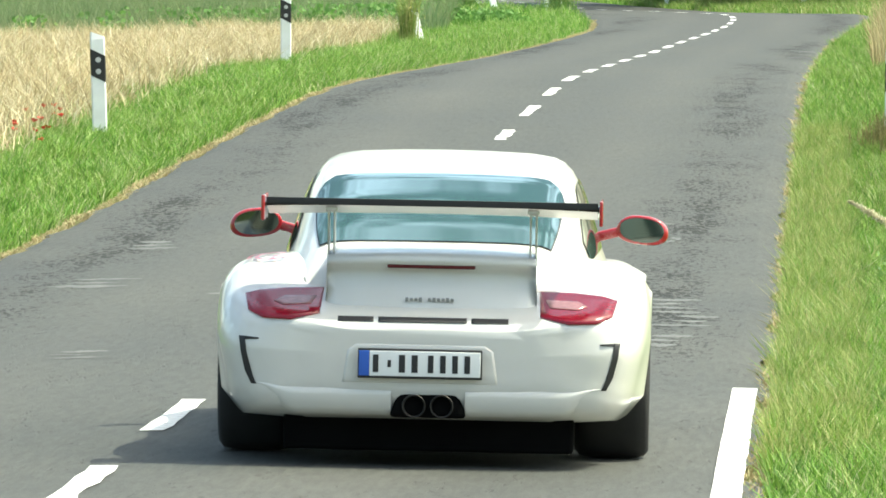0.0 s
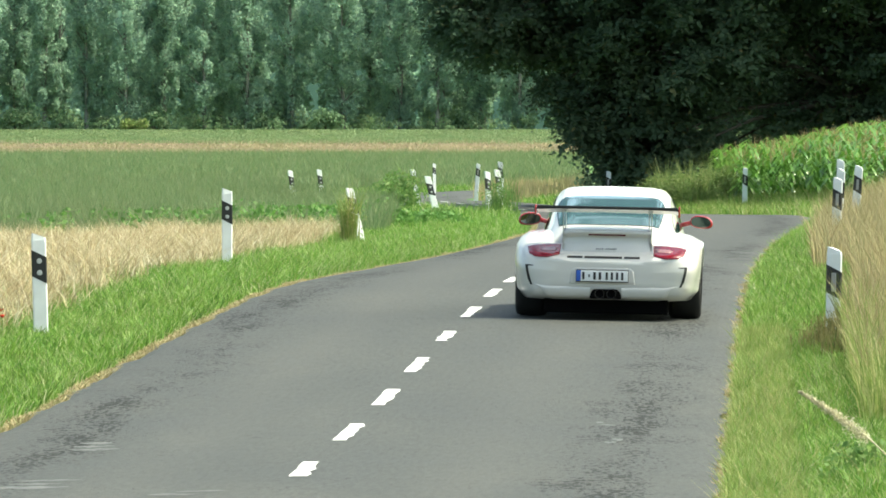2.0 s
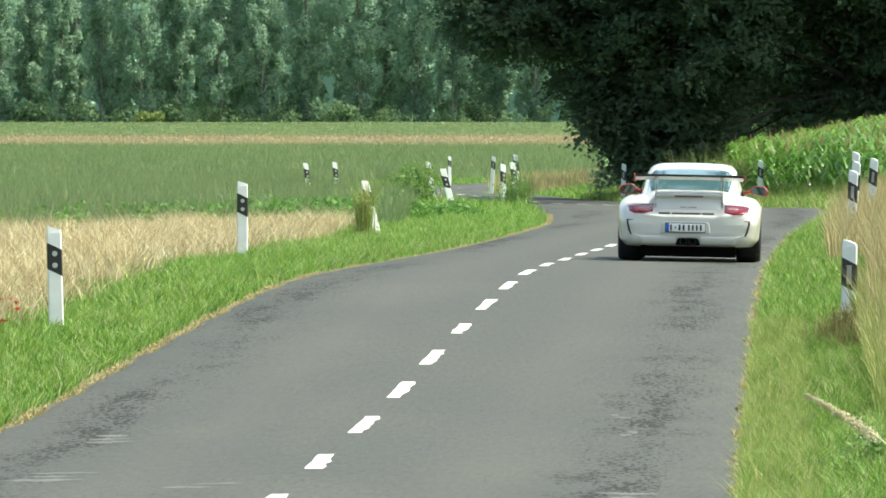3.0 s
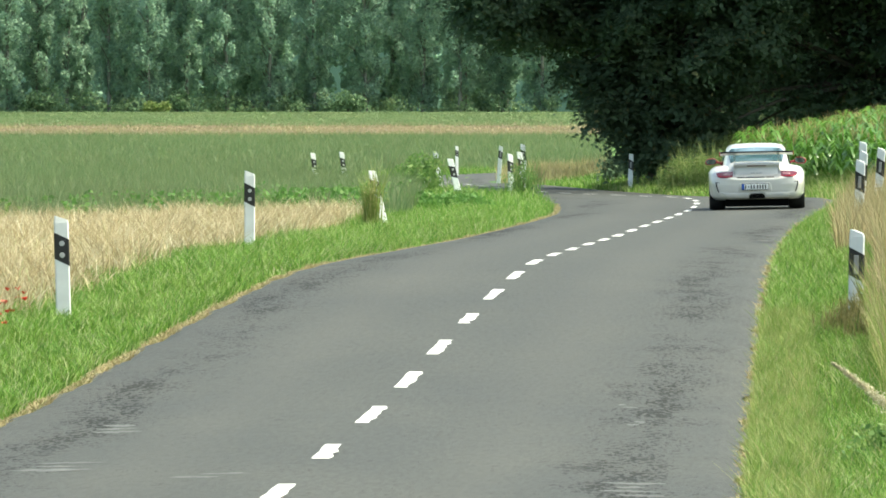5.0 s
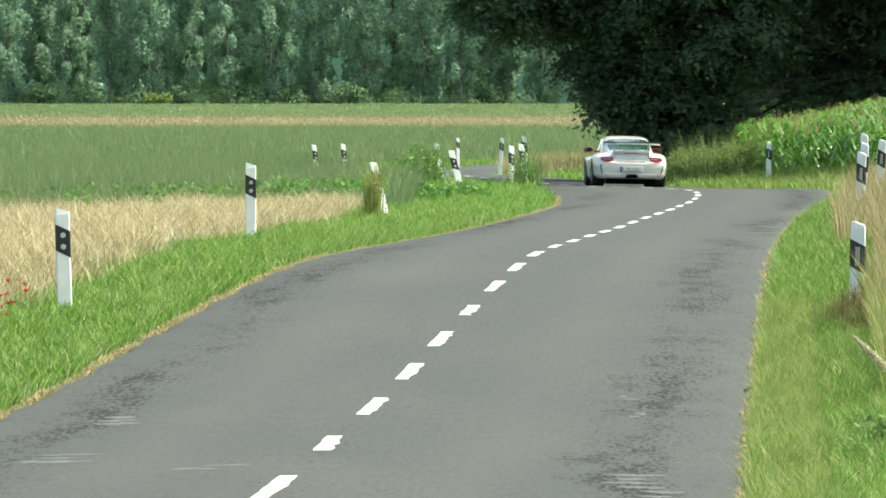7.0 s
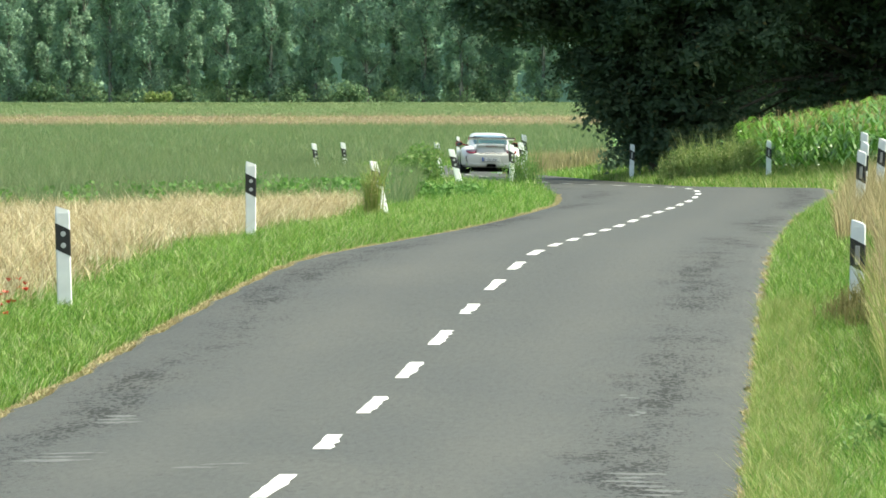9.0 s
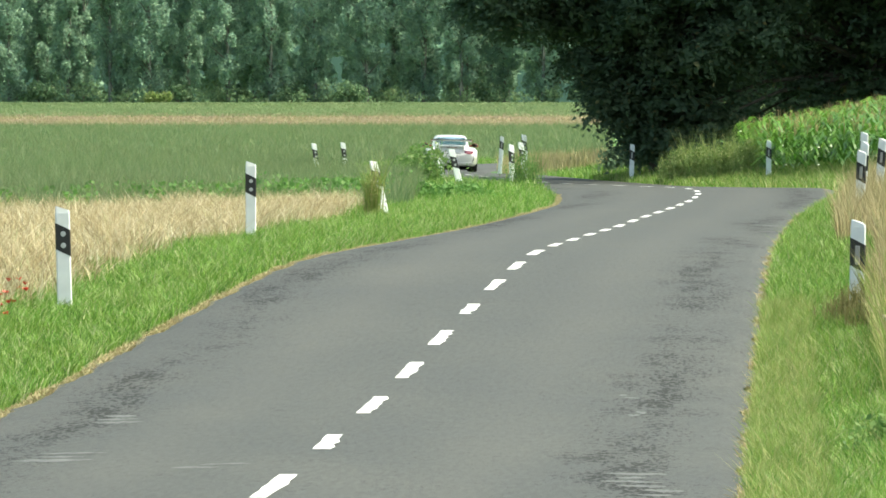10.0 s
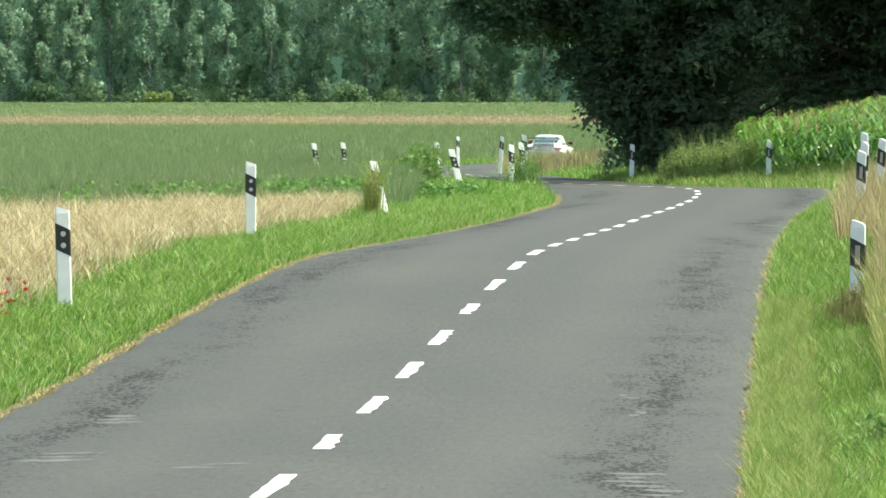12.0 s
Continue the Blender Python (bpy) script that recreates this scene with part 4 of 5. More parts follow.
CAR_WHITE = car_paint()
CAR_GLASS = glass_material("tinted_car_glass", (0.018, 0.055, 0.046), 0.02, 1.5)
MIRROR = plain("mirror_glass", (0.11, 0.125, 0.12), 0.04, metal=1.0, vary=0.02)
CAR_BLACK = plain("black_plastic", (0.012, 0.012, 0.013), 0.55, vary=0.2, scale=20)
# near-black for the exhaust surround and for painted shade under the tail
TRIM_AND_SHADE_BLACK = plain("black_trim_and_shade", (0.003, 0.003, 0.003), 0.95, vary=0.3, shine=0.05)
CARBON = plain("black_carbon_wing", (0.018, 0.018, 0.02), 0.22, vary=0.25, scale=30, coat=0.8)
TYRE = plain("tyre_rubber", (0.016, 0.016, 0.016), 0.85, vary=0.25, scale=14, bump=0.4)
WING_SHEEN = plain("wing_underside_sheen", (0.34, 0.34, 0.33), 0.3, vary=0.06)
RIM = plain("grey_rim", (0.30, 0.30, 0.31), 0.3, metal=1.0, vary=0.1)
STEEL = plain("exhaust_steel", (0.045, 0.043, 0.04), 0.5, metal=1.0, vary=0.25)
ALUMINIUM = plain("brushed_aluminium", (0.62, 0.63, 0.64), 0.35, metal=1.0, vary=0.1)
CAR_RED = plain("red_car_paint", (0.32, 0.008, 0.014), 0.28, vary=0.06, coat=0.7)
TAIL_RED = lamp_material("tail_lamp_red", (0.13, 0.002, 0.012), (1.0, 0.02, 0.06), 0.03)
TAIL_CLEAR = lamp_material("tail_lamp_clear", (0.26, 0.12, 0.12), (1.0, 0.5, 0.5), 0.0)
TAIL_DARK = lamp_material("third_lamp_dark_red", (0.10, 0.008, 0.012), (1, 0.05, 0.05), 0.0)
PLATE_WHITE = plain("plate_white", (0.72, 0.73, 0.72), 0.4, vary=0.03)
PLATE_BLUE = plain("plate_blue", (0.02, 0.09, 0.42), 0.4, vary=0.05)
BADGE = plain("grey_badge", (0.30, 0.30, 0.30), 0.3, metal=0.6, vary=0.1)
SEAT_BLACK = plain("seat_cloth", (0.02, 0.02, 0.021), 0.8, vary=0.2)

# body sections: distance ahead of the rear axle, half width, underside, fender crown, deck at the middle
BODY = np.array([
    (-1.078, 0.34, 0.391, 0.570, 0.575), (-1.074, 0.5, 0.361, 0.590, 0.595), (-1.066, 0.62, 0.336, 0.612, 0.617), (-1.05, 0.72, 0.306, 0.638, 0.643), (-1.025, 0.785, 0.279, 0.660, 0.665), (-0.99, 0.825, 0.252, 0.676, 0.682), (-0.94, 0.855, 0.232, 0.692, 0.695),
    (-0.86, 0.885, 0.216, 0.725, 0.725), (-0.75, 0.905, 0.208, 0.765, 0.770), (-0.6, 0.918, 0.205, 0.807, 0.833), (-0.4, 0.926, 0.221, 0.843, 0.888), (-0.2, 0.927, 0.209, 0.860, 0.923),
    (0, 0.927, 0.200, 0.860, 0.930), (0.2, 0.924, 0.200, 0.850, 0.920), (0.4, 0.908, 0.190, 0.830, 0.910), (0.8, 0.876, 0.180, 0.800, 0.890), (1.2, 0.862, 0.180, 0.790, 0.880), (1.6, 0.862, 0.180, 0.790, 0.880),
    (2, 0.876, 0.180, 0.790, 0.860), (2.2, 0.888, 0.180, 0.790, 0.820), (2.355, 0.893, 0.180, 0.785, 0.790), (2.6, 0.89, 0.180, 0.765, 0.730), (2.9, 0.865, 0.170, 0.700, 0.650), (3.15, 0.8, 0.160, 0.600, 0.560),
    (3.32, 0.68, 0.170, 0.500, 0.480), (3.41, 0.48, 0.210, 0.420, 0.400)])


def section(y):
    """Half cross-section of the body, from the underside's middle to the deck's middle."""
    w, zb, zs, zt = (float(np.interp(y, BODY[:, 0], BODY[:, i])) for i in range(1, 5))
    arch = 0.0
    for axle, r in ((0.0, 0.385), (2.355, 0.36)):
        if abs(y - axle) < r:
            arch = max(arch, 0.335 + math.sqrt(r * r - (y - axle) ** 2))
    low = zb + 0.10
    mid = 0.5 * (zb + zs)
    tuck = float(smooth(-0.42, -0.62, y)) if y < -0.42 else 0.0
    pts = [(0, zb), (0.60 * w, zb), (0.61 * w, max(zb + 0.004, arch)), ((0.90 - 0.03 * tuck) * w, max(zb + 0.02, arch + 0.003)), ((0.972 - 0.035 * tuck) * w, max(low, arch + 0.006)), ((0.995 - 0.022 * tuck) * w, max(mid - 0.03, arch + 0.012)),
            (w, max(mid + 0.06, arch + 0.02)), (0.988 * w, max(zs - 0.12, arch + 0.03)), (0.95 * w, max(zs - 0.045, arch + 0.05)), (0.87 * w, zs), (0.76 * w, zs + 0.006 + 0.12 * (zt - zs)), (0.64 * w, zs + 0.4 * (zt - zs)),
            (0.46 * w, zt - 0.008), (0.2 * w, zt), (0, zt)]
    # round the upper corners off
    for _ in range(2):
        head, tail = pts[:5], pts[4:]
        soft_tail = [tail[0]]
        for (x0, z0), (x1, z1) in zip(tail, tail[1:]):
            soft_tail += [(0.75 * x0 + 0.25 * x1, 0.75 * z0 + 0.25 * z1), (0.25 * x0 + 0.75 * x1, 0.25 * z0 + 0.75 * z1)]
        pts = head + soft_tail[1:-1] + [tail[-1]]
    return pts


SKIN = {}


def rear_y(x, z):
    """Where a line from behind, at that place across and height, meets the body."""
    hit = SKIN["tree"].ray_cast(Vector((x, -4.0, z)), Vector((0, 1, 0)))
    return hit[0].y if hit[0] else 0.2


def body_mesh():
    ys = sorted(set([*np.round(BODY[:, 0], 4)] + [*np.round(np.arange(-0.44, 0.45, 0.04), 4)] + [*np.round(np.arange(1.95, 2.78, 0.04), 4)] + [-0.97, -0.9, -0.8, -0.68, -0.5, 0.6, 1.0, 1.4, 1.8, 2.75, 3.02, 3.24]))
    verts = []
    for y in ys:
        half = section(y)
        ring = half + [(-x, z) for x, z in half[-2:0:-1]]
        verts += [(x, y, z) for x, z in ring]
    n = len(ring)
    faces = grid_faces(len(ys), n, True)
    faces = [f[::-1] for f in faces]
    bm = bmesh.new()
    vs = [bm.verts.new(v) for v in verts]
    for f in faces:
        bm.faces.new([vs[i] for i in f])
    bm.faces.new([vs[i] for i in range(n)])
    bm.faces.new([vs[i] for i in range(len(verts) - n, len(verts))][::-1])
    bmesh.ops.recalc_face_normals(bm, faces=bm.faces)
    for _ in range(6):
        bmesh.ops.smooth_vert(bm, verts=[v for v in bm.verts if v.co.y < -0.5 and v.co.z > 0.3], factor=0.5, use_axis_x=True, use_axis_y=True, use_axis_z=True)
    for _ in range(14):
        bmesh.ops.smooth_vert(bm, verts=[v for v in bm.verts if v.co.y < -0.8 and 0.36 < v.co.z < 0.62], factor=0.5, use_axis_x=False, use_axis_y=True, use_axis_z=True)
    SKIN["tree"] = BVHTree.FromBMesh(bm)
    me = bpy.data.meshes.new("body")
    bm.to_mesh(me)
    bm.free()
    me.materials.append(CAR_WHITE)
    me.polygons.foreach_set("use_smooth", [True] * len(me.polygons))
    return me


CABIN = np.array([(-0.90, 0.40, 0.66), (-0.62, 0.46, 0.880), (-0.45, 0.505, 0.934), (-0.2, 0.535, 1.025), (0.1, 0.555, 1.123), (0.4, 0.57, 1.205), (0.7, 0.582, 1.263), (1.0, 0.59, 1.293), (1.3, 0.592, 1.304), (1.55, 0.592, 1.284),
                  (1.8, 0.59, 1.205), (2.1, 0.575, 1.073), (2.35, 0.55, 0.939), (2.42, 0.52, 0.890)])


# half section of the greenhouse at its fullest: share of the way from the roof's middle to the belt, place across, share of the height
SHOULDER = np.array([(0.0, 0.0, 1.0), (0.2, 0.20, 0.995), (0.38, 0.385, 0.98), (0.5, 0.48, 0.95), (0.58, 0.535, 0.895), (0.65, 0.572, 0.80), (0.73, 0.605, 0.66), (0.87, 0.66, 0.36), (1.0, 0.715, 0.0)])
_K = np.linspace(0, 1, 201)
_soft = np.hanning(19)
_KX = np.convolve(np.pad(np.interp(_K, SHOULDER[:, 0], SHOULDER[:, 1]), 9, mode="reflect", reflect_type="odd"), _soft / _soft.sum(), mode="valid")
_KZ = np.convolve(np.pad(np.interp(_K, SHOULDER[:, 0], SHOULDER[:, 2]), 9, mode="reflect", reflect_type="odd"), _soft / _soft.sum(), mode="valid")


def cabin(turn, y, out=0.0):
    """A point of the greenhouse: turn runs from 0 (right belt) to pi (left belt)."""
    b, roof = float(np.interp(y, CABIN[:, 0], CABIN[:, 1])), float(np.interp(y, CABIN[:, 0], CABIN[:, 2]))
    base = min(0.80, roof - 0.03)
    k = 1 - turn / (math.pi / 2)
    x = math.copysign(float(np.interp(abs(k), _K, _KX)), k) * b / 0.592
    share = float(np.interp(abs(k), _K, _KZ))
    return Vector((x * (1 + out / 0.7), y, base + (roof - base) * share + out * min(1.0, share * 1.3)))


def cabin_patch(name, t0, t1, y0, y1, material, out, nt=14, ny=10, shape=None):
    verts = []
    for i in range(ny + 1):
        for j in range(nt + 1):
            a, b = i / ny, j / nt
            if shape:
                tt, yy = shape(b, a)
            else:
                tt, yy = t0 + (t1 - t0) * b, y0 + (y1 - y0) * a
            verts.append(cabin(tt, yy, out))
    me = mesh_from(name, verts, [f[::-1] for f in grid_faces(ny + 1, nt + 1)], [material], True)
    return me


def solid_box(name, centre_at, size, material, bevel=0.008, turn=(0, 0, 0), taper=1.0):
    bm = bmesh.new()
    bmesh.ops.create_cube(bm, size=1, matrix=Matrix.Diagonal((*size, 1)))
    for v in bm.verts:
        if v.co.z > 0:
            v.co.x *= taper
            v.co.y *= taper
    bmesh.ops.bevel(bm, geom=bm.edges[:], offset=bevel, segments=3, affect="EDGES", profile=0.6)
    bmesh.ops.transform(bm, matrix=pose(*centre_at, *turn), verts=bm.verts)
    me = bpy.data.meshes.new(name)
    bm.to_mesh(me)
    bm.free()
    me.materials.append(material)
    me.polygons.foreach_set("use_smooth", [True] * len(me.polygons))
    return me


def conform(name, outline, material, out=0.006, deep=0.03):
    """A panel that follows the car's rear: outline is a list of (x, z); its rim runs back into the body."""
    cx = sum(p[0] for p in outline) / len(outline)
    cz = sum(p[1] for p in outline) / len(outline)
    dense = []
    for (x0, z0), (x1, z1) in zip(outline, outline[1:] + outline[:1]):
        for k in range(4):
            dense.append((x0 + (x1 - x0) * k / 4, z0 + (z1 - z0) * k / 4))
    verts, n = [], len(dense)
    for k, lift in ((1.0, -deep), (1.0, out * 0.5), (0.96, out), (0.7, out), (0.4, out), (0.12, out)):
        for x, z in dense:
            px, pz = cx + (x - cx) * k, cz + (z - cz) * k
            verts.append((px, rear_y(px, pz) - lift, pz))
    faces = grid_faces(6, n, True) + [tuple(range(5 * n, 6 * n))]
    bm = bmesh.new()
    vs = [bm.verts.new(v) for v in verts]
    for f in faces:
        bm.faces.new([vs[i] for i in f])
    bmesh.ops.recalc_face_normals(bm, faces=bm.faces)
    me = bpy.data.meshes.new(name)
    bm.to_mesh(me)
    bm.free()
    me.materials.append(material)
    me.polygons.foreach_set("use_smooth", [True] * len(me.polygons))
    return me


def mirrored(pts):
    return [(-x, z) for x, z in pts][::-1]


def wheel_meshes(width, radius):
    rows = [(-0.5, 0.66), (-0.5, 0.9), (-0.44, 0.97), (-0.3, 0.995), (-0.05, 1.0), (0.05, 1.0), (0.3, 0.995), (0.44, 0.97), (0.5, 0.9), (0.5, 0.66)]
    sides = 40
    verts = [(a * width, radius * r * math.cos(k * math.tau / sides), radius * r * math.sin(k * math.tau / sides)) for a, r in rows for k in range(sides)]
    tyre = mesh_from("tyre", verts, grid_faces(len(rows), sides, True), [TYRE], True)
    bm = bmesh.new()
    inner = radius * 0.68
    for side in (1,):
        for k in range(5):
            for d in (-0.16, 0.16):
                a = k * math.tau / 5 + d
                m = pose(0.36 * width, 0, 0, math.degrees(a)) @ Matrix.Translation((0, 0, inner * 0.55)) @ Matrix.Diagonal((0.03, 0.03, inner * 0.92, 1))
                bmesh.ops.create_cube(bm, size=1, matrix=m)
    bmesh.ops.create_cone(bm, segments=20, radius1=0.055, radius2=0.045, depth=0.06, cap_ends=True, matrix=pose(0.36 * width, 0, 0, 0, 90))
    v = [(x * width, inner * r * math.cos(k * math.tau / 32), inner * r * math.sin(k * math.tau / 32)) for x, r in ((0.47, 1.0), (0.42, 0.94), (-0.42, 0.92), (-0.47, 1.0)) for k in range(32)]
    n0 = [bm.verts.new(p) for p in v]
    for f in grid_faces(4, 32, True):
        bm.faces.new([n0[i] for i in f])
    rim = bpy.data.meshes.new("rim")
    bm.to_mesh(rim)
    bm.free()
    rim.materials.append(RIM)
    return tyre, rim


WHEELS = []


def build_car():
    car = tagged(new("sports_car"), "white sports coupe with red mirrors and black rear wing", "car")
    body = part("body", body_mesh(), car, "white painted body with wide rear fenders")
    # greenhouse
    shell = []
    ys = np.linspace(-0.88, 2.4, 50)
    turns = [math.pi * k / 32 for k in range(33)]
    for y in ys:
        for t in turns:
            shell.append(cabin(t, y))
    part("roof", mesh_from("roof", shell, [f[::-1] for f in grid_faces(len(ys), 33)], [CAR_WHITE], True), car)

    def rear_shape(b, a):
        # wider at the foot, rounded at the corners
        y = -0.40 + 0.86 * a
        spread = (0.318 - 0.008 * a) * math.pi
        edge = 1 - 0.20 * max(0.0, (a - 0.72) / 0.28) ** 2.2
        return math.pi / 2 + (b - 0.5) * 2 * spread * edge, y
    window = part("rear_window", cabin_patch("rear_window", 0, 0, 0, 0, CAR_GLASS, 0.006, 24, 14, rear_shape), car, "tinted rear window reflecting the sky")
    part("seal", cabin_patch("seal", 0, 0, 0, 0, CAR_BLACK, 0.003, 24, 14, lambda b, a: (math.pi / 2 + (rear_shape(b, a)[0] - math.pi / 2) * 1.025, -0.405 + 0.875 * a)), window)
    for side in (0, 1):
        def side_shape(b, a, side=side):
            y = 0.22 + 1.75 * a
            low, high = 0.03, 0.165 - 0.03 * abs(a - 0.5)
            t = math.pi * (low + (high - low) * b * min(1, 0.35 + 2.2 * a) * min(1, 0.3 + 3 * (1 - a)))
            return (t if side == 0 else math.pi - t), y
        me = cabin_patch("side_window", 0, 0, 0, 0, CAR_GLASS, 0.006, 8, 16, side_shape)
        part("side_window", me, car, "dark side window")
    part("windscreen", cabin_patch("windscreen", math.pi * 0.16, math.pi * 0.84, 1.62, 2.33, CAR_GLASS, 0.006), car)
    # engine lid with its ducktail lip
    prof = [(-0.955, 0.670), (-0.935, 0.718), (-0.905, 0.773), (-0.885, 0.838), (-0.89, 0.858), (-0.935, 0.878), (-0.945, 0.898), (-0.92, 0.918), (-0.82, 0.931), (-0.65, 0.938), (-0.45, 0.945), (-0.32, 0.958)]
    verts = []
    cols = [(-1.0, 0.02, 0.17), (-0.985, 0.012, 0.0), (-0.9, 0.0, 0.0), (-0.6, 0.0, 0.0), (-0.3, 0, 0), (0, 0, 0), (0.3, 0, 0), (0.6, 0.0, 0.0), (0.9, 0.0, 0.0), (0.985, 0.012, 0.0), (1.0, 0.02, 0.17)]
    for y, z in prof:
        w = 0.445 if z < 0.85 else 0.445 - 0.02 * (y + 0.945) / 0.6
        for k, dy, dz in cols:
            bow = 0.035 * k * k
            verts.append((k * w, y + bow + dy, z - 0.012 * k * k - dz * (1 if z > 0.84 else 0.6)))
    lid = part("engine_lid", mesh_from("engine_lid", verts, [f[::-1] for f in grid_faces(len(prof), len(cols))], [CAR_WHITE], True), car, "white engine lid with ducktail lip")
    part("third_brake_lamp", solid_box("third_brake_lamp", (0, -0.912, 0.869), (0.37, 0.03, 0.020), TAIL_DARK, 0.006), lid, "narrow dark red brake lamp")
    badge = [(-0.10 + i * 0.019, 0.0) for i in range(11)]
    for i, (x, _) in enumerate(badge):
        if i != 4:
            part("badge_bar", solid_box("badge_bar", (x, -0.938, 0.730), (0.013, 0.008, 0.014 if i % 3 else 0.019), BADGE, 0.002), lid)
    # slots under the lid
    for x0, x1 in ((-0.385, -0.235), (-0.215, 0.155), (0.175, 0.33)):
        part("vent_slot", conform("vent_slot", [(x0, 0.638), (x1, 0.638), (x1, 0.659), (x0, 0.659)], CAR_BLACK, 0.004, 0.02), body, "black louvred slot")
    # tail lamps
    shape = [(-0.785, 0.737), (-0.765, 0.672), (-0.70, 0.644), (-0.585, 0.640), (-0.462, 0.667), (-0.455, 0.767), (-0.60, 0.764), (-0.72, 0.754)]
    clear = [(-0.66, 0.712), (-0.62, 0.698), (-0.50, 0.703), (-0.478, 0.735), (-0.62, 0.732)]
    for flip in (False, True):
        lamp = part("tail_lamp", conform("tail_lamp", mirrored(shape) if flip else shape, TAIL_RED, 0.012, 0.04), car, "red tail lamp with a clear band")
        part("clear_lens", conform("clear_lens", mirrored(clear) if flip else clear, TAIL_CLEAR, 0.017, 0.01), lamp, "clear reversing lens")
    # slanted outlets at the bumper's ends
    outlet = [(-0.800, 0.566), (-0.774, 0.566), (-0.766, 0.50), (-0.738, 0.40), (-0.722, 0.366), (-0.744, 0.366), (-0.772, 0.42), (-0.791, 0.50)]
    hook = [(-0.776, 0.566), (-0.715, 0.561), (-0.715, 0.555), (-0.772, 0.551)]
    for flip in (False, True):
        part("bumper_outlet", conform("bumper_outlet", mirrored(outlet) if flip else outlet, CAR_BLACK, 0.004, 0.03), body, "black air outlet")
        part("outlet_edge", conform("outlet_edge", mirrored(hook) if flip else hook, CAR_BLACK, 0.004, 0.02), body, "thin dark edge over the outlet")
    # lower bumper crease and valance, open round the exhaust
    for s0, s1 in ((-0.72, -0.155), (0.155, 0.72)):
        verts = []
        xs = np.linspace(s0, s1, 24)
        for x in xs:
            y0 = rear_y(x * 0.985, 0.42) + 0.006
            fade = 1 - float(smooth(0.50, 0.72, abs(x)))
            for dy, z in ((0.010, 0.375), (-0.002 - 0.004 * fade, 0.350), (-0.003 - 0.006 * fade, 0.330), (0.004, 0.275), (0.03, 0.245), (0.16, 0.240)):
                verts.append((x, y0 + dy, 0.375 + (z - 0.375) * (1 - 0.9 * float(smooth(0.56, 0.72, abs(x))))))
        part("bumper_lip", mesh_from("bumper_lip", verts, grid_faces(len(xs), 6), [CAR_WHITE], True), car, "white lower bumper lip")
    # block under the bumper whose black fills in the shade between the tyres
    part("diffuser", solid_box("diffuser", (0, -0.60, 0.195), (1.22, 0.62, 0.21), TRIM_AND_SHADE_BLACK, 0.02), car, "black diffuser block painting the shade under the tail")
    surround = part("exhaust_surround", solid_box("exhaust_surround", (0, -0.995, 0.302), (0.33, 0.17, 0.125), TRIM_AND_SHADE_BLACK, 0.03, taper=0.72), car, "black exhaust surround")
    for x in (-0.058, 0.058):
        bm = bmesh.new()
        rings = []
        for r, y in ((0.040, 0.1), (0.047, -0.02), (0.050, -0.075), (0.045, -0.078), (0.041, -0.06), (0.038, 0.05)):
            rings.append([bm.verts.new((x + r * math.cos(k * math.tau / 24), -1.015 + y, 0.290 + r * math.sin(k * math.tau / 24))) for k in range(24)])
        for a, b in zip(rings, rings[1:]):
            for k in range(24):
                bm.faces.new((a[k], a[(k + 1) % 24], b[(k + 1) % 24], b[k]))
        bm.faces.new(rings[-1])
        bmesh.ops.recalc_face_normals(bm, faces=bm.faces)
        me = bpy.data.meshes.new("tailpipe")
        bm.to_mesh(me)
        bm.free()
        me.materials.append(STEEL)
        me.polygons.foreach_set("use_smooth", [True] * len(me.polygons))
        part("tailpipe", me, surround, "steel tailpipe")
    # number plate in its recess
    part("plate_recess", conform("plate_recess", [(-0.36, 0.385), (0.29, 0.385), (0.27, 0.52), (0.235, 0.545), (-0.305, 0.545), (-0.34, 0.52)], CAR_WHITE, 0.004, 0.03), body, "shallow recess round the plate")
    px, py, pz = -0.035, -1.096, 0.467
    plate = part("number_plate", solid_box("number_plate", (px, py, pz), (0.52, 0.012, 0.125), CAR_BLACK, 0.004), car, "white number plate with blue end strip")
    part("plate_face", solid_box("plate_face", (px + 0.021, py - 0.006, pz), (0.464, 0.006, 0.105), PLATE_WHITE, 0.002), plate)
    part("plate_strip", solid_box("plate_strip", (px - 0.234, py - 0.006, pz), (0.043, 0.006, 0.105), PLATE_BLUE, 0.002), plate, "blue strip")
    for x, w in ((-0.185, 0.038), (-0.128, 0.024), (-0.075, 0.042), (-0.022, 0.042), (0.045, 0.038), (0.096, 0.038), (0.147, 0.038), (0.198, 0.038)):
        h = 0.074 if w > 0.03 else 0.03
        part("plate_bar", solid_box("plate_bar", (px + x, py - 0.010, pz), (w * 0.62, 0.003, h), CAR_BLACK, 0.001), plate, "dark bar")
    # rear wing
    wing = part("rear_wing", None, car, "tall black rear wing on aluminium supports")
    span = np.linspace(-0.70, 0.70, 29)
    foil = [(0.0, 0.0), (0.06, 0.010), (0.14, 0.004), (0.23, -0.020), (0.30, -0.052), (0.23, -0.042), (0.14, -0.028), (0.05, -0.018)]
    verts = [(x, -1.0 + a, 1.125 + b + 0.012 * (1 - (x / 0.7) ** 2)) for x in span for a, b in foil]
    part("blade", mesh_from("blade", verts, grid_faces(29, 8, True) + [tuple(range(8)), tuple(range(28 * 8, 29 * 8))[::-1]], [CARBON], True), wing, "black carbon wing blade")
    # strip below the blade, its pale reflection put into the colour
    under = [(0.012, -0.012), (0.05, -0.0205), (0.14, -0.0305), (0.23, -0.0445), (0.295, -0.054)]
    verts = [(x * 0.99, -1.0 + a, 1.125 + b + 0.012 * (1 - (x / 0.7) ** 2)) for x in span for a, b in under]
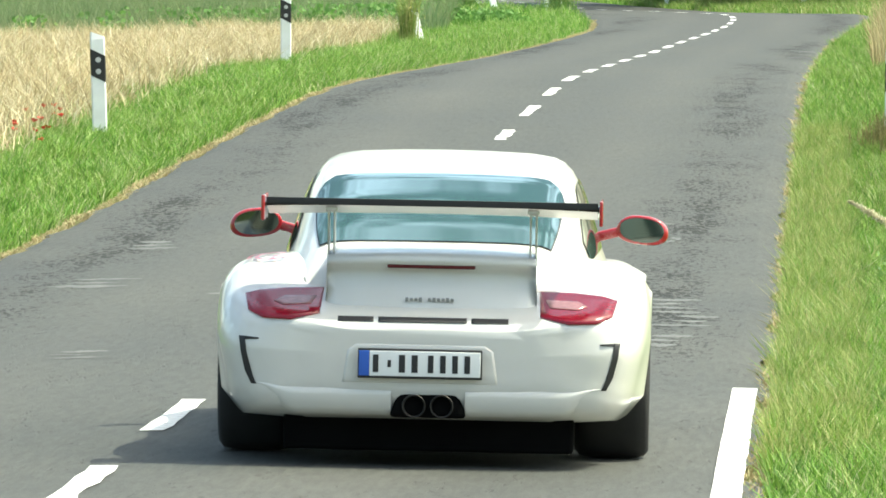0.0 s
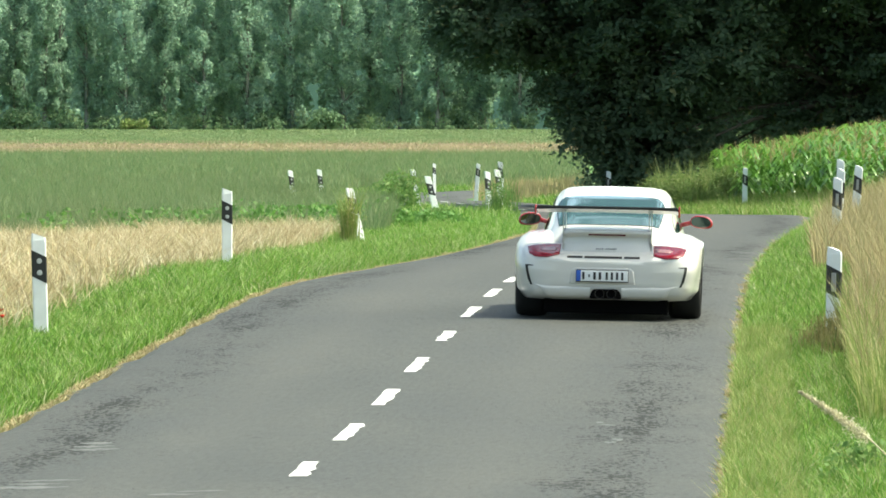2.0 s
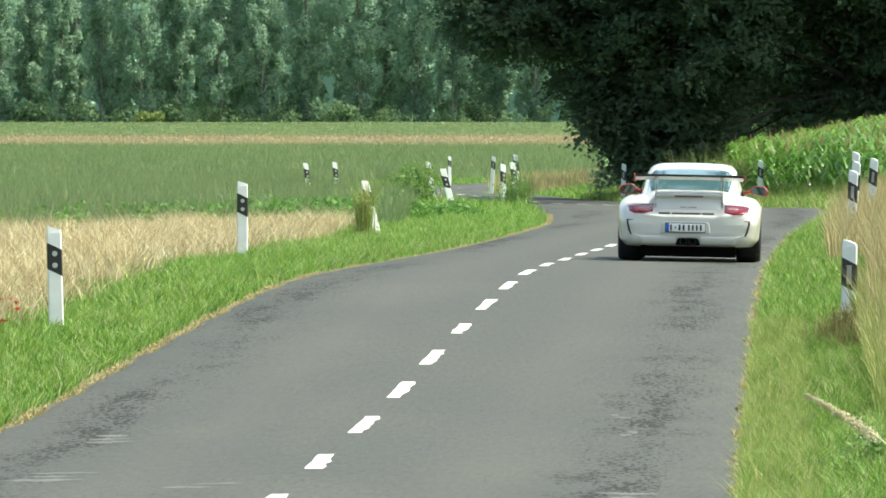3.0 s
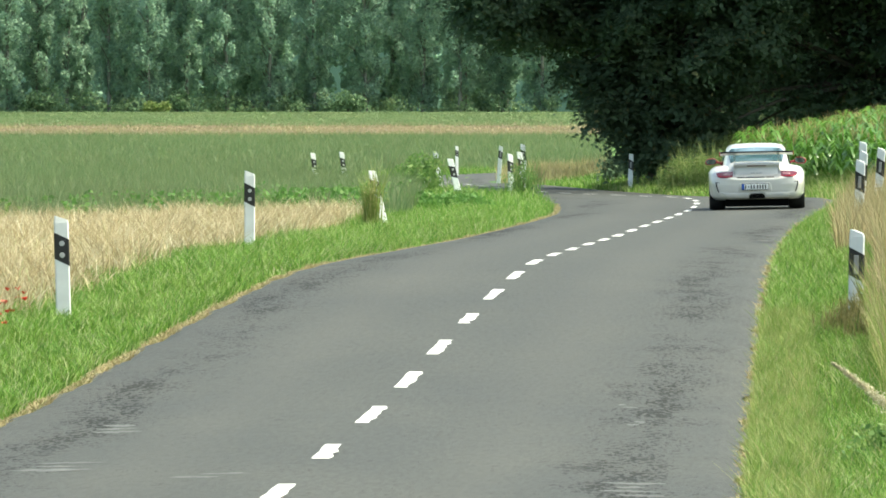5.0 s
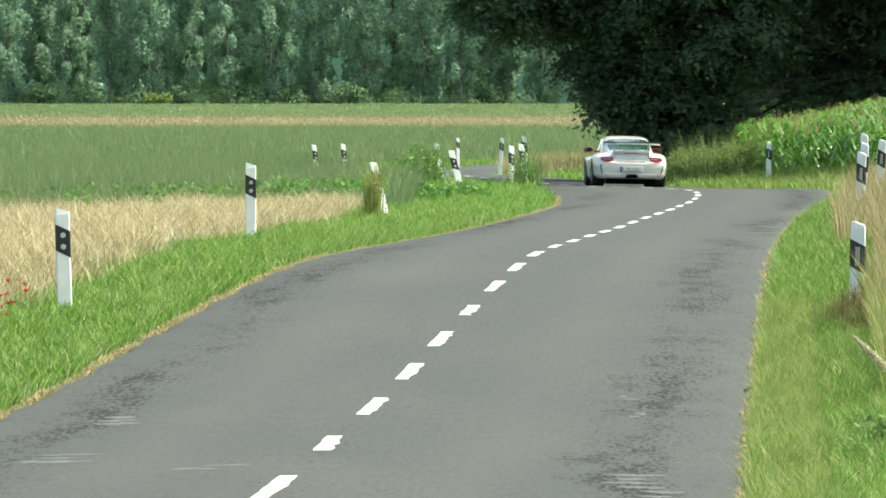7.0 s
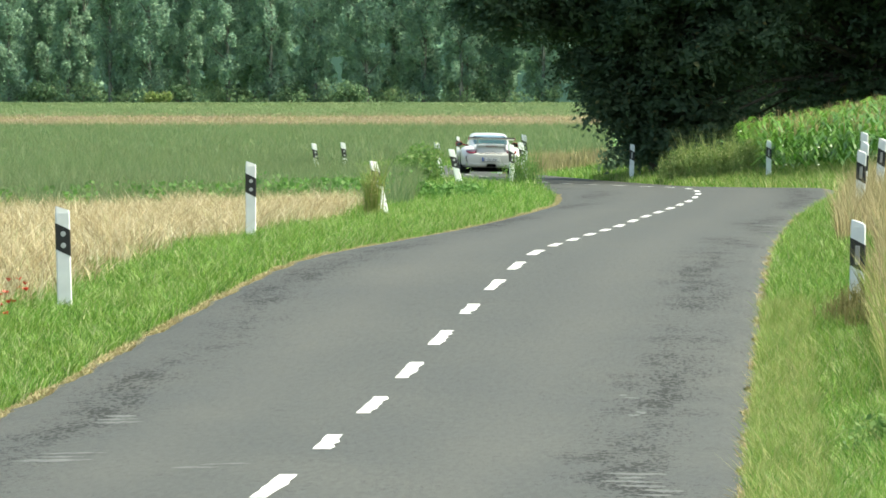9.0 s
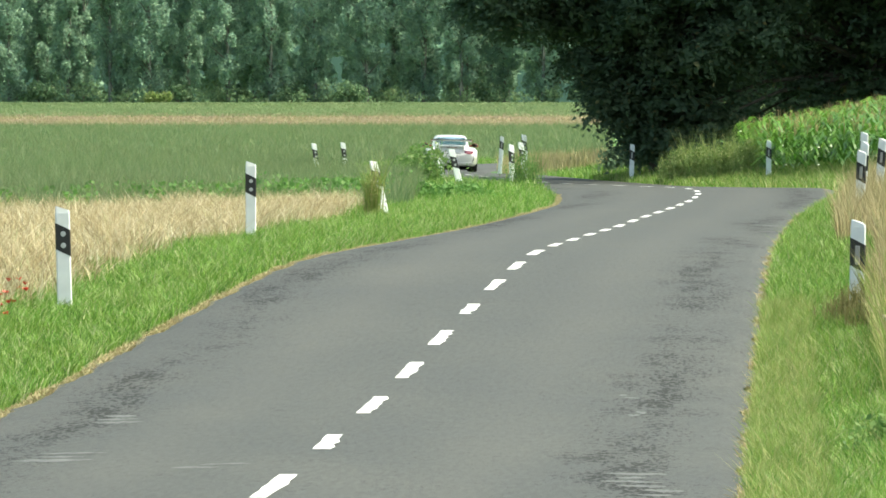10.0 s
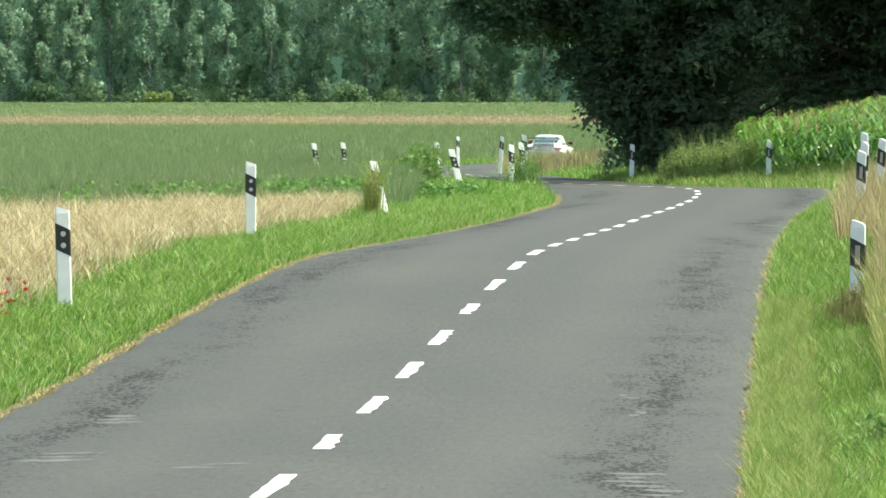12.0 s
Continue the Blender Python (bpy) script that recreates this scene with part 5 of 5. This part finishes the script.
    part("blade_underside", mesh_from("blade_underside", verts, grid_faces(29, 5), [WING_SHEEN], True), wing, "glossy underside strip with its pale reflection painted in")
    part("gurney_edge", solid_box("gurney_edge", (0, -1.002, 1.136), (1.39, 0.008, 0.028), CAR_BLACK, 0.002), wing)
    for s in (-1, 1):
        part("end_plate", solid_box("end_plate", (s * 0.708, -0.86, 1.105), (0.014, 0.33, 0.105), CAR_RED, 0.006), wing, "red end plate")
        for inner in (0.412, 0.436):
            part("support", solid_box("support", (s * inner, -0.83, 0.998), (0.007, 0.11, 0.26), ALUMINIUM, 0.003, (14, 0, 0)), wing, "thin aluminium wing support")
        part("support_bolt", solid_box("support_bolt", (s * 0.424, -0.90, 1.102), (0.05, 0.03, 0.022), ALUMINIUM, 0.006), wing)
        part("support_foot", solid_box("support_foot", (s * 0.424, -0.77, 0.895), (0.036, 0.14, 0.04), ALUMINIUM, 0.006), wing)
    # mirrors
    for s in (-1, 1):
        bm = bmesh.new()
        bmesh.ops.create_uvsphere(bm, u_segments=24, v_segments=14, radius=1)
        for v in bm.verts:
            x, y, z = v.co
            e = lambda q, p: math.copysign(abs(q) ** p, q)
            v.co = (e(x, 0.8) * 0.118 * (1 - 0.10 * z), (max(y, -0.35)) * 0.085, e(z, 0.85) * 0.066)
        bmesh.ops.transform(bm, matrix=pose(s * 0.872, 1.75, 0.945, 0, s * 6, s * -6), verts=bm.verts)
        me = bpy.data.meshes.new("mirror_housing")
        bm.to_mesh(me)
        bm.free()
        me.materials.append(CAR_RED)
        me.polygons.foreach_set("use_smooth", [True] * len(me.polygons))
        housing = part("side_mirror", me, car, "red side mirror")
        ring = [(0.101 * math.copysign(abs(math.cos(k * math.tau / 28)) ** 0.85, math.cos(k * math.tau / 28)), -0.0335, 0.054 * math.copysign(abs(math.sin(k * math.tau / 28)) ** 0.9, math.sin(k * math.tau / 28))) for k in range(28)]
        glass = mesh_from("mirror_glass", ring, [tuple(range(28))], [MIRROR])
        part("mirror_glass", glass, housing, "mirror glass").matrix_basis = pose(s * 0.872, 1.75, 0.945, 0, s * 6, s * -6)
        part("mirror_arm", solid_box("mirror_arm", (s * 0.725, 1.77, 0.925), (0.11, 0.06, 0.045), CAR_RED, 0.014, (0, s * -14, 0)), housing)
    # red marks on the left rear fender
    for k, (x, y, r) in enumerate(((-0.70, -0.30, 0.075), (-0.66, -0.36, 0.045), (-0.76, -0.26, 0.05))):
        pts = []
        for j in range(22):
            a = 0.6 + j / 21 * (5.2 if k == 0 else 3.2)
            for w in (r, r - 0.019):
                xx, yy = x + w * math.cos(a), y + w * math.sin(a) * 1.5
                half = section(yy)
                top = half[len(half) // 2:]
                zz = float(np.interp(abs(xx), [q[0] for q in top][::-1], [q[1] for q in top][::-1]))
                pts.append((xx, yy, zz + 0.012))
        part("red_stripe", mesh_from("red_stripe", pts, grid_faces(22, 2), [CAR_RED]), body, "red fender marking")
    # seats and the dark inside
    part("interior", solid_box("interior", (0, 0.95, 0.74), (1.2, 2.2, 0.24), SEAT_BLACK, 0.05), car)
    # the body sits low on its springs
    for piece in car.children:
        piece.location.z -= 0.025
    # wheels
    for axle, width, radius, track in ((0.0, 0.315, 0.338, 0.765), (2.355, 0.245, 0.325, 0.755)):
        tyre, rim = wheel_meshes(width, radius)
        for s in (-1, 1):
            wheel = part("wheel", None, car)
            wheel.matrix_basis = pose(s * track, axle, radius, 0, 0, 0 if s > 0 else 180)
            part("tyre", tyre, wheel, "wide black tyre"), part("rim", rim, wheel, "grey spoked rim")
            WHEELS.append((wheel, s, track, axle, radius))
    return car


car = build_car()


# seconds, place across, distance ahead of the car's rear axle
DRIVE = [(0.0, -0.19, 36.3), (0.25, -0.05, 40.3), (0.5, 0.11, 45.0), (0.75, 0.32, 51.2), (1.0, 0.55, 58.1), (1.5, 1.16, 71.4), (2.0, 1.88, 84.3), (2.5, 2.63, 96.6), (3.2, 3.58, 114.9),
         (4.0, 4.70, 136.5), (4.8, 6.03, 159.0), (5.5, 6.38, 174.8), (6.0, 6.02, 186.8), (6.5, 5.48, 199.5), (7.0, 4.65, 212.2), (7.9, 3.05, 233.2), (8.8, 1.72, 255.0),
         (9.0, 1.40, 260.2), (9.5, 0.80, 276.8), (10.0, 0.15, 294.0), (10.5, 0.05, 309.8), (11.0, 0.70, 326.5), (11.5, 2.15, 344.0), (12.0, 4.40, 361.5)]


def motions():
    ts = np.array([r[0] for r in DRIVE])
    xs, ys = np.array([r[1] for r in DRIVE]), np.array([r[2] for r in DRIVE])

    def at(s):
        """Place at a moment, eased over the neighbouring moments."""
        w = 0.35 * min(1.0, s / 0.35, (12.0 - s) / 0.35) if 0 < s < 12 else 0.0
        o = np.linspace(-w, w, 9)
        return np.array([np.mean(np.interp(s + o, ts, xs)), np.mean(np.interp(s + o, ts, ys))])
    rows, travelled, last = [], [0.0], at(0.0)
    for i in range(1, 361):
        p = at(i / 30)
        travelled.append(travelled[-1] + float(np.hypot(*(p - last))))
        last = p
    for t in np.arange(0, 12.01, 0.25):
        p, q, r = at(t), at(max(0.0, t - 0.35)), at(min(12.0, t + 0.35))
        d = (r - q) / np.hypot(*(r - q))
        yaw = math.degrees(math.atan2(-d[0], d[1]))
        yaw += 0.6 * (1 - float(smooth(0.3, 3.0, t)))   # the nose comes round late
        ahead = p + d * 2.355

        def height(v):
            return float(road_z(v[0], v[1]))
        z = height(p)
        across = np.array([d[1], -d[0]]) * 0.76
        roll = math.degrees(math.atan2(height(p - across) - height(p + across), 1.52))
        pitch = math.degrees(math.atan2(height(ahead) - z, 2.355))
        rows.append((float(t), pose(p[0], p[1], z, pitch, roll, yaw)))
    walk(car, rows)
    for wheel, s, track, axle, radius in WHEELS:
        rows, turned = [], 0.0
        for i in range(361):
            if i:
                turned += min(86.0, math.degrees((travelled[i] - travelled[i - 1]) / radius))
            rows.append((i / 30, pose(s * track, axle, radius, -turned) @ pose(0, 0, 0, 0, 0, 0 if s > 0 else 180)))
        walk(wheel, rows)
    # the stalk sways in the wind: seconds, lean to the right in degrees
    walk(stalk, [(t, pose(2.95, 45.0, -0.12, 0, lean, 0)) for t, lean in (
        (0.0, -8.9), (0.5, -9.7), (1.0, -2.9), (1.5, -1.1), (2.0, -5.4), (2.5, -7.0), (3.0, -8.8), (3.6, -5.0), (4.3, -3.0), (5.0, -1.6), (5.5, -4.2),
        (6.0, -7.4), (6.5, -1.0), (7.0, 5.0), (7.8, 12.0), (8.8, 14.0), (9.5, 16.0), (10.2, 13.5), (11.0, 16.0), (12.0, 14.5))])


motions()
